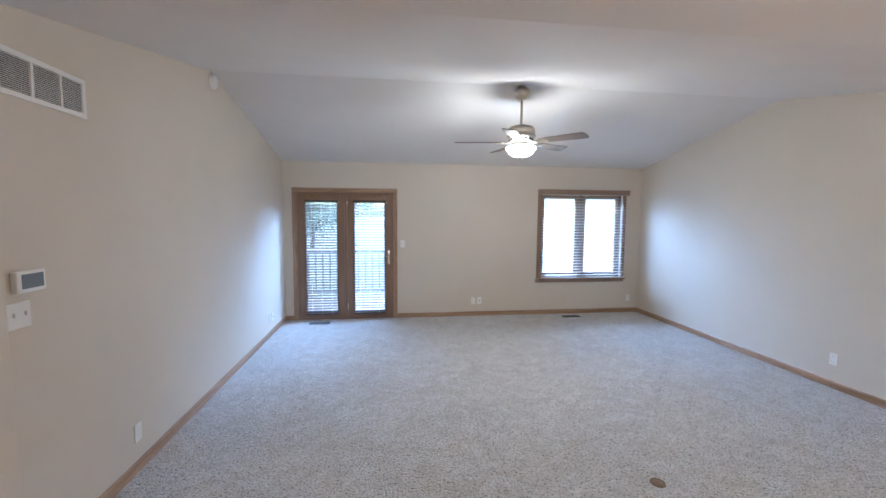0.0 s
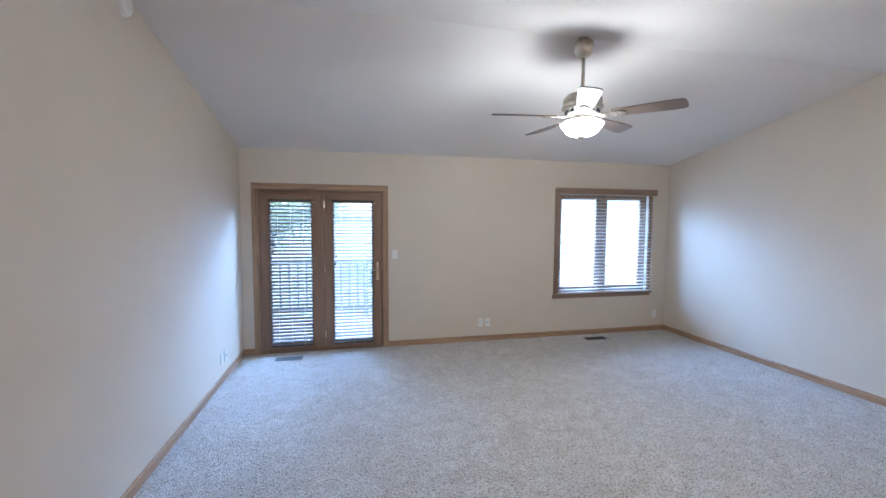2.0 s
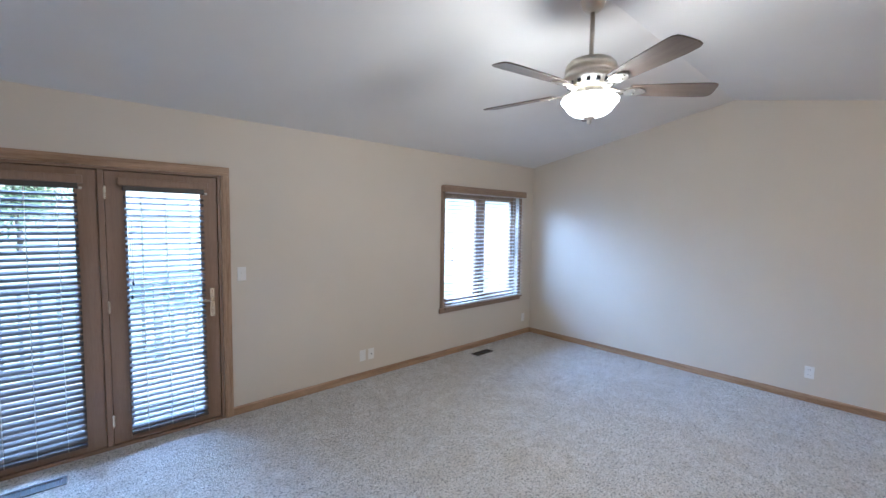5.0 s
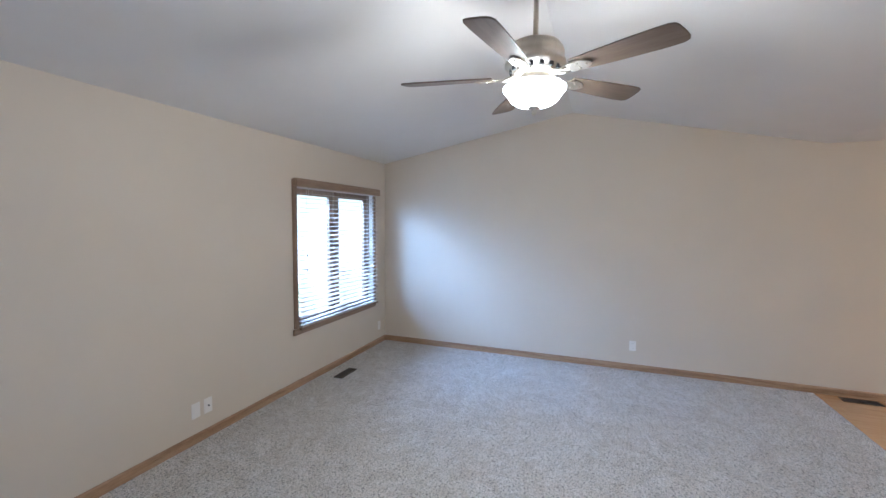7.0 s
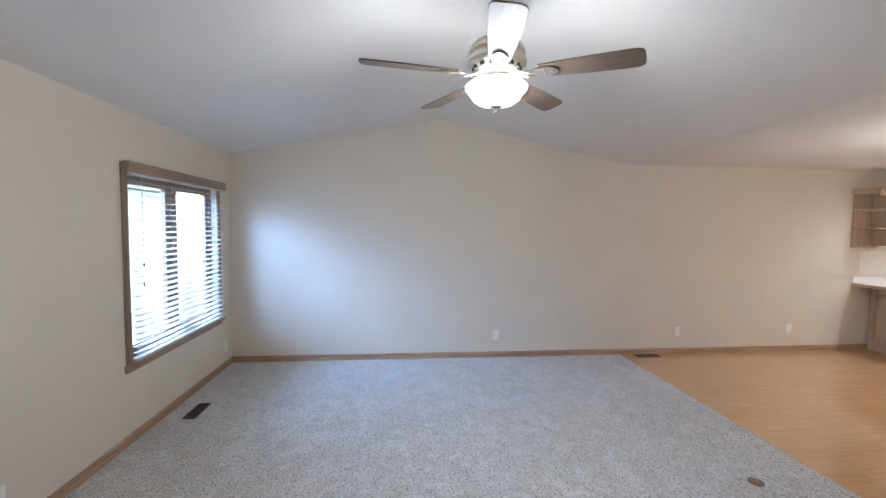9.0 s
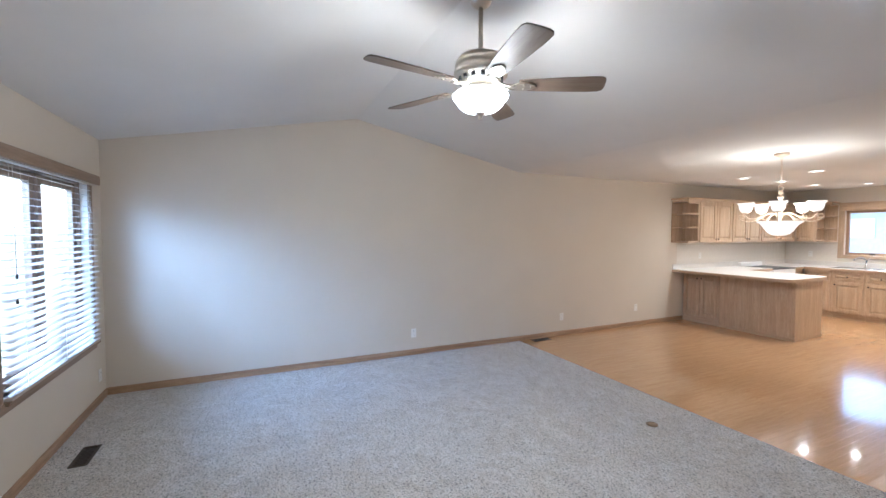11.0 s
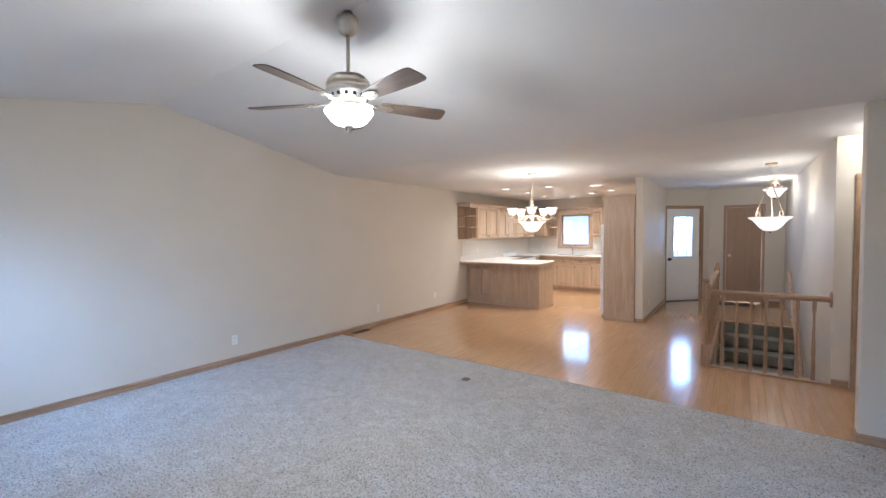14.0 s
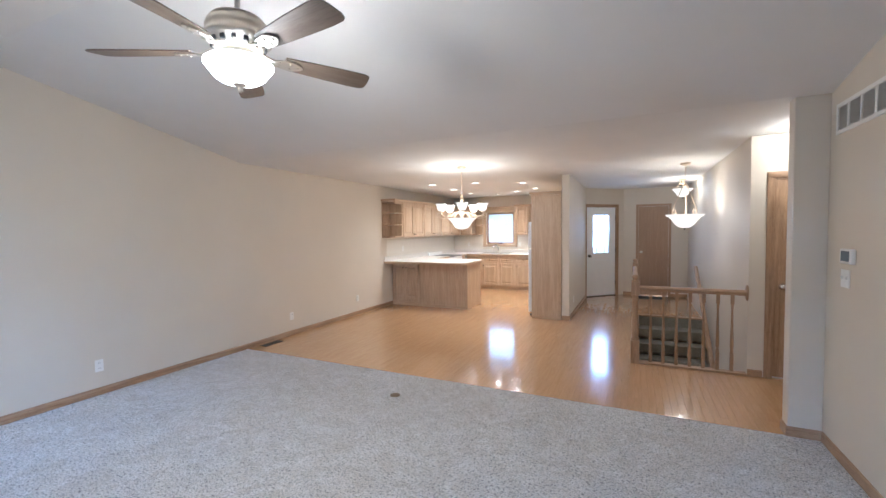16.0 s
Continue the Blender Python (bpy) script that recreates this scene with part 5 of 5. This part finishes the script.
bd = thing("door_3", pose(0, YE, 0), "closed brown stained six-panel door in the entry", "door", kind="structure")
for p, q in ((BDX0 - 0.05, BDX0), (BDX1, BDX1 + 0.05)):
    part("jamb_casing", boxes(((p, 0, 0), (q, 0.016, 2.04)), bevel=0.003), DARKDOOR, bd)
part("head_casing", boxes(((BDX0 - 0.05, 0, 2.04), (BDX1 + 0.05, 0.016, 2.09)), bevel=0.003), DARKDOOR, bd)
leaf = part("door_leaf", boxes(((BDX0 + 0.003, -0.05, 0.014), (BDX1 - 0.003, -0.014, 2.036)), bevel=0.002), DARKDOOR, bd)
W3 = BDX1 - BDX0
for c in (0, 1):
    for z0, z1 in ((0.20, 0.86), (1.02, 1.55), (1.66, 1.92)):
        x0 = BDX0 + 0.085 + c * (W3 / 2 - 0.03)
        x1 = x0 + W3 / 2 - 0.14
        bm = boxes(((x0, -0.014, z0), (x0 + 0.012, -0.008, z1)), ((x1 - 0.012, -0.014, z0), (x1, -0.008, z1)), ((x0 + 0.012, -0.014, z0), (x1 - 0.012, -0.008, z0 + 0.012)), ((x0 + 0.012, -0.014, z1 - 0.012), (x1 - 0.012, -0.008, z1)), ((x0 + 0.03, -0.014, z0 + 0.03), (x1 - 0.03, -0.009, z1 - 0.03)), bevel=0.0015)
        part("panel", bm, DARKDOOR, leaf)
kn = part("door_knob", lathe([(0.0, 0.0), (0.030, 0.0), (0.031, 0.006), (0.011, 0.012), (0.011, 0.030), (0.024, 0.038), (0.027, 0.052), (0.016, 0.062), (0.0, 0.064)], 20), NICKEL, leaf, "silver knob")
kn.matrix_basis = pose(BDX1 - 0.06, -0.014, 1.0, -90, 0, 0)
mat_ = thing("door_mat", pose(-0.34, YE + 0.32, 0), "dark flat doormat in front of the entry door", "doormat")
part("mat", boxes(((-0.30, -0.20, 0.0005), (0.30, 0.20, 0.008)), bevel=0.003), BLACK, mat_)

hd = thing("door_4", pose(0, YH, 0), "closed flush oak closet door in the side hall", "door", kind="structure")
for p, q in ((HDX0 - 0.055, HDX0), (HDX1, HDX1 + 0.055)):
    part("jamb_casing", boxes(((p, 0, 0), (q, 0.016, 2.03)), ((p + 0.012, 0.016, 0), (q - 0.012, 0.021, 2.03)), bevel=0.003), OAK_Z, hd)
part("head_casing", boxes(((HDX0 - 0.055, 0, 2.03), (HDX1 + 0.055, 0.016, 2.085)), ((HDX0 - 0.043, 0.016, 2.042), (HDX1 + 0.043, 0.021, 2.073)), bevel=0.003), OAK_X, hd)
part("door_frame", boxes(((HDX0, -0.12, 0), (HDX0 + 0.018, 0, 2.03)), ((HDX1 - 0.018, -0.12, 0), (HDX1, 0, 2.03)), ((HDX0 + 0.018, -0.12, 2.012), (HDX1 - 0.018, 0, 2.03))), OAK_Z, hd)
leaf = part("door_leaf", boxes(((HDX0 + 0.021, -0.05, 0.018), (HDX1 - 0.021, -0.012, 2.009)), bevel=0.002), OAK_Z, hd)
kn = part("door_knob", lathe([(0.0, 0.0), (0.031, 0.0), (0.032, 0.006), (0.011, 0.012), (0.011, 0.030), (0.026, 0.038), (0.029, 0.052), (0.018, 0.064), (0.0, 0.066)], 20), CHROME, leaf, "shiny round knob")
kn.matrix_basis = pose(HDX1 - 0.085, -0.012, 0.94, -90, 0, 0)


# ---- outside ----
deck = thing("deck", pose(0, 0, 0), "weathered wooden deck with a painted railing", "deck")
DY0, DY1, DZT = YN + T + 0.02, 9.6, -0.16
bd_me = mesh_of("deck_board", boxes(((-3.2, -0.068, -0.03), (2.0, 0.068, 0)), bevel=0.004), DECK)
for k in range(int((DY1 - DY0) / 0.142)):
    repeat("deck_board", bd_me, deck, pose(0, DY0 + 0.07 + k * 0.142, DZT))
part("frame", boxes(((-3.2, DY0, DZT - 0.26), (2.0, DY0 + 0.04, DZT - 0.031)), ((-3.2, DY1 - 0.08, DZT - 0.26), (2.0, DY1 - 0.04, DZT - 0.031)), ((-3.2, DY0 + 0.04, DZT - 0.26), (-3.16, DY1 - 0.08, DZT - 0.031)), ((1.96, DY0 + 0.04, DZT - 0.26), (2.0, DY1 - 0.08, DZT - 0.031))), DECK, deck)
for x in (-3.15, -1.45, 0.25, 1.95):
    part("post", boxes(((x - 0.045, DY1 - 0.17, -0.6), (x + 0.045, DY1 - 0.08, 0.90)), bevel=0.004), DECKRAIL_BACKLIT, deck)
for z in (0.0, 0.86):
    part("rail", boxes(((-3.2, DY1 - 0.15, z - 0.03), (2.0, DY1 - 0.10, z + 0.04)), bevel=0.004), DECKRAIL_BACKLIT, deck)
pk = mesh_of("picket", boxes(((-0.017, -0.017, 0.04), (0.017, 0.017, 0.83)), bevel=0.002), DECKRAIL_BACKLIT)
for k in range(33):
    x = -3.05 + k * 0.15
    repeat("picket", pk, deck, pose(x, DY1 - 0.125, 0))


def tree(m, h, seed, label):
    ob = thing("tree", m, label, "tree", "garden trees")
    rng = random.Random(seed)
    bm = bmesh.new()
    trunk = [Vector((0.12 * math.sin(k), 0.1 * math.cos(1.7 * k), h * 0.62 * k / 6)) for k in range(7)]
    for i in range(6):
        tube([trunk[i], trunk[i + 1]], 0.17 * h / 7 * (1 - i * 0.11), 9, bm)
    tips = []
    for k in range(16):
        f = rng.uniform(0.35, 1.0)
        p = trunk[int(f * 5.99)]
        a, L = rng.uniform(0, 6.28), h * rng.uniform(0.18, 0.36)
        q = p + Vector((math.cos(a) * L, math.sin(a) * L, L * rng.uniform(0.35, 1.0)))
        tube([p, (p + q) / 2 + Vector((0, 0, 0.1)), q], 0.035, 6, bm)
        tips += [q, (p + q) / 2]
    part("trunk", bm, BARK, ob)
    vs, fs = [], []
    for c in tips:
        for k in range(150):
            o = Vector([rng.gauss(0, 0.095 * h) for _ in range(3)])
            s = rng.uniform(0.05, 0.10) * h / 6
            u = Vector([rng.uniform(-1, 1) for _ in range(3)]).normalized()
            w = u.orthogonal().normalized()
            p = c + o
            n0 = len(vs)
            vs += [p - u * s, p + w * s * 0.5, p + u * s, p - w * s * 0.5]
            fs.append((n0, n0 + 1, n0 + 2, n0 + 3))
    me = bpy.data.meshes.new("crown")
    me.from_pydata(vs, [], fs)
    me.materials.append(LEAF)
    cr = new("crown", me)
    cr.parent = ob
    return ob


tree(pose(-4.9, 29, -0.6), 6.0, 1, "leafy green tree on the lawn behind the deck")
tree(pose(-7.2, 33, -0.6), 6.5, 2, "leafy green tree on the lawn behind the deck")
tree(pose(-2.9, 37, -0.6), 6.5, 3, "leafy green tree on the lawn behind the deck")
hs = thing("neighbour_house", pose(0, 0, -0.6), "pale-sided neighbouring house with a dark roof", "house")
part("wall", boxes(((5.2, 14.0, 0), (16.0, 22.0, 3.4))), SIDING, hs)
sid = mesh_of("siding_board", boxes(((5.18, 13.985, 0), (16.0, 14.0, 0.11))), SIDING)
for k in range(29):
    repeat("siding_board", sid, hs, pose(0, 0, 0.02 + 0.117 * k))
part("roof", prism([(4.6, 13.5, 3.35), (4.6, 18.0, 5.4), (4.6, 22.5, 3.35)], (12.0, 0, 0)), ROOFING, hs)

fh = thing("street_house", pose(0, 0, -0.6), "grey-blue house with white-framed windows across the street", "house")
part("wall", boxes(((2.0, -34.0, 0.0), (18.0, -26.0, 3.6))), FARSIDING, fh)
part("roof", prism([(1.4, -25.4, 3.5), (1.4, -30.0, 6.0), (1.4, -34.6, 3.5)], (17.2, 0, 0)), ROOFING, fh)
for x in (4.6, 7.4, 10.4, 14.0):
    wf = part("window", boxes(((x, -26.0, 1.9), (x + 1.3, -25.93, 3.0))), SIDING, fh)
    part("pane", boxes(((x + 0.1, -25.93, 2.0), (x + 0.61, -25.915, 2.9)), ((x + 0.69, -25.93, 2.0), (x + 1.2, -25.915, 2.9))), WHITEPAINT, wf)
pv = boxes(((2.0, -25.4, -0.55), (16.0, -13.0, -0.53)))
structure("pavement", pv, FARPAVE, "pale concrete driveway in front of the street house", "driveway")

# ---- strip floor ----
def strip_floor():
    """Oak strips running along y, staggered; the strips by the carpet as single pieces, the rest in one mesh."""
    rng = random.Random(7)
    W, G = 0.0572, 0.0002
    fl = thing("strip_floor", pose(0, 0, 0), "glossy honey oak strip floor", "wood floor", kind="structure")
    x = XC - 3.1
    near, rest = [], []
    y_top = YV - 0.012
    while x < XE - 0.005:
        x1 = min(x + W, XE)
        if x < XS - 0.001:
            lo, hi = YH, YC - 0.12
        elif x < STAIR_E + 0.0:
            lo, hi = STAIR_N + 0.012, y_top
        else:
            lo, hi = YK, y_top
        if x1 > XC and lo == YH:
            hi = y_top
        spans = [(lo, hi)]
        if XS - 0.001 <= x < STAIR_E:
            spans.append((YE - T, STAIR_S - 0.06))
        for s0, s1 in spans:
            y = s1
            first = True
            while y > s0 + 0.001:
                L = rng.uniform(0.35, 1.35) * (rng.uniform(0.3, 1) if first else 1)
                first = False
                ya = max(s0, y - L)
                if ya - s0 < 0.12:
                    ya = s0
                (near if (ya > 0.2 and x > XC and len(near) < 290) else rest).append((x, x1, ya, y))
                y = ya
        x += W
    # shared meshes for the single strips: one for each rounded length
    cache = {}
    for a, b, c, d in near:
        key = (round(b - a, 3), round(d - c, 2))
        if key not in cache:
            w, L = (b - a - G) / 2, (d - c - G) / 2
            bm = bmesh.new()
            top = [bm.verts.new(p) for p in ((-w + 0.0003, -L + 0.0003, 0), (w - 0.0003, -L + 0.0003, 0), (w - 0.0003, L - 0.0003, 0), (-w + 0.0003, L - 0.0003, 0))]
            low = [bm.verts.new(p) for p in ((-w, -L, -0.001), (w, -L, -0.001), (w, L, -0.001), (-w, L, -0.001))]
            bot = [bm.verts.new(p) for p in ((-w, -L, -0.017), (w, -L, -0.017), (w, L, -0.017), (-w, L, -0.017))]
            bm.faces.new(top)
            for k in range(4):
                bm.faces.new((low[k], low[(k + 1) % 4], top[(k + 1) % 4], top[k]))
                bm.faces.new((bot[k], bot[(k + 1) % 4], low[(k + 1) % 4], low[k]))
            cache[key] = mesh_of("strip", bm, FLOORWOOD)
        repeat("strip", cache[key], fl, pose((a + b) / 2, (c + d) / 2, rng.uniform(-0.0001, 0.0001), rng.uniform(-0.01, 0.01), rng.uniform(-0.02, 0.02), 0))
    vs, fs = [], []
    for a, b, c, d in rest:
        n = len(vs)
        a, b, c, d = a + G / 2, b - G / 2, c + G / 2, d - G / 2
        z = rng.uniform(-0.0003, 0.0)
        tl, tr = z + rng.uniform(-0.00003, 0.00003), z + rng.uniform(-0.00003, 0.00003)
        vs += [(a, c, -0.017), (b, c, -0.017), (b, d, -0.017), (a, d, -0.017), (a, c, tl), (b, c, tr), (b, d, tr), (a, d, tl)]
        fs += [(n + 4, n + 5, n + 6, n + 7), (n, n + 1, n + 5, n + 4), (n + 1, n + 2, n + 6, n + 5), (n + 2, n + 3, n + 7, n + 6), (n + 3, n, n + 4, n + 7)]
    me = bpy.data.meshes.new("strips")
    me.from_pydata(vs, [], fs)
    me.materials.append(FLOORWOOD_I)
    ob = new("strips", me)
    ob.parent = fl
    tagged(ob, kind="stuff")


strip_floor()
structure("trim_carpet_edge", boxes(((XC, YV - 0.016, -0.017), (XE, YV - 0.009, 0.002))), CARPET, "tucked edge of the carpet along the wood floor", "trim")
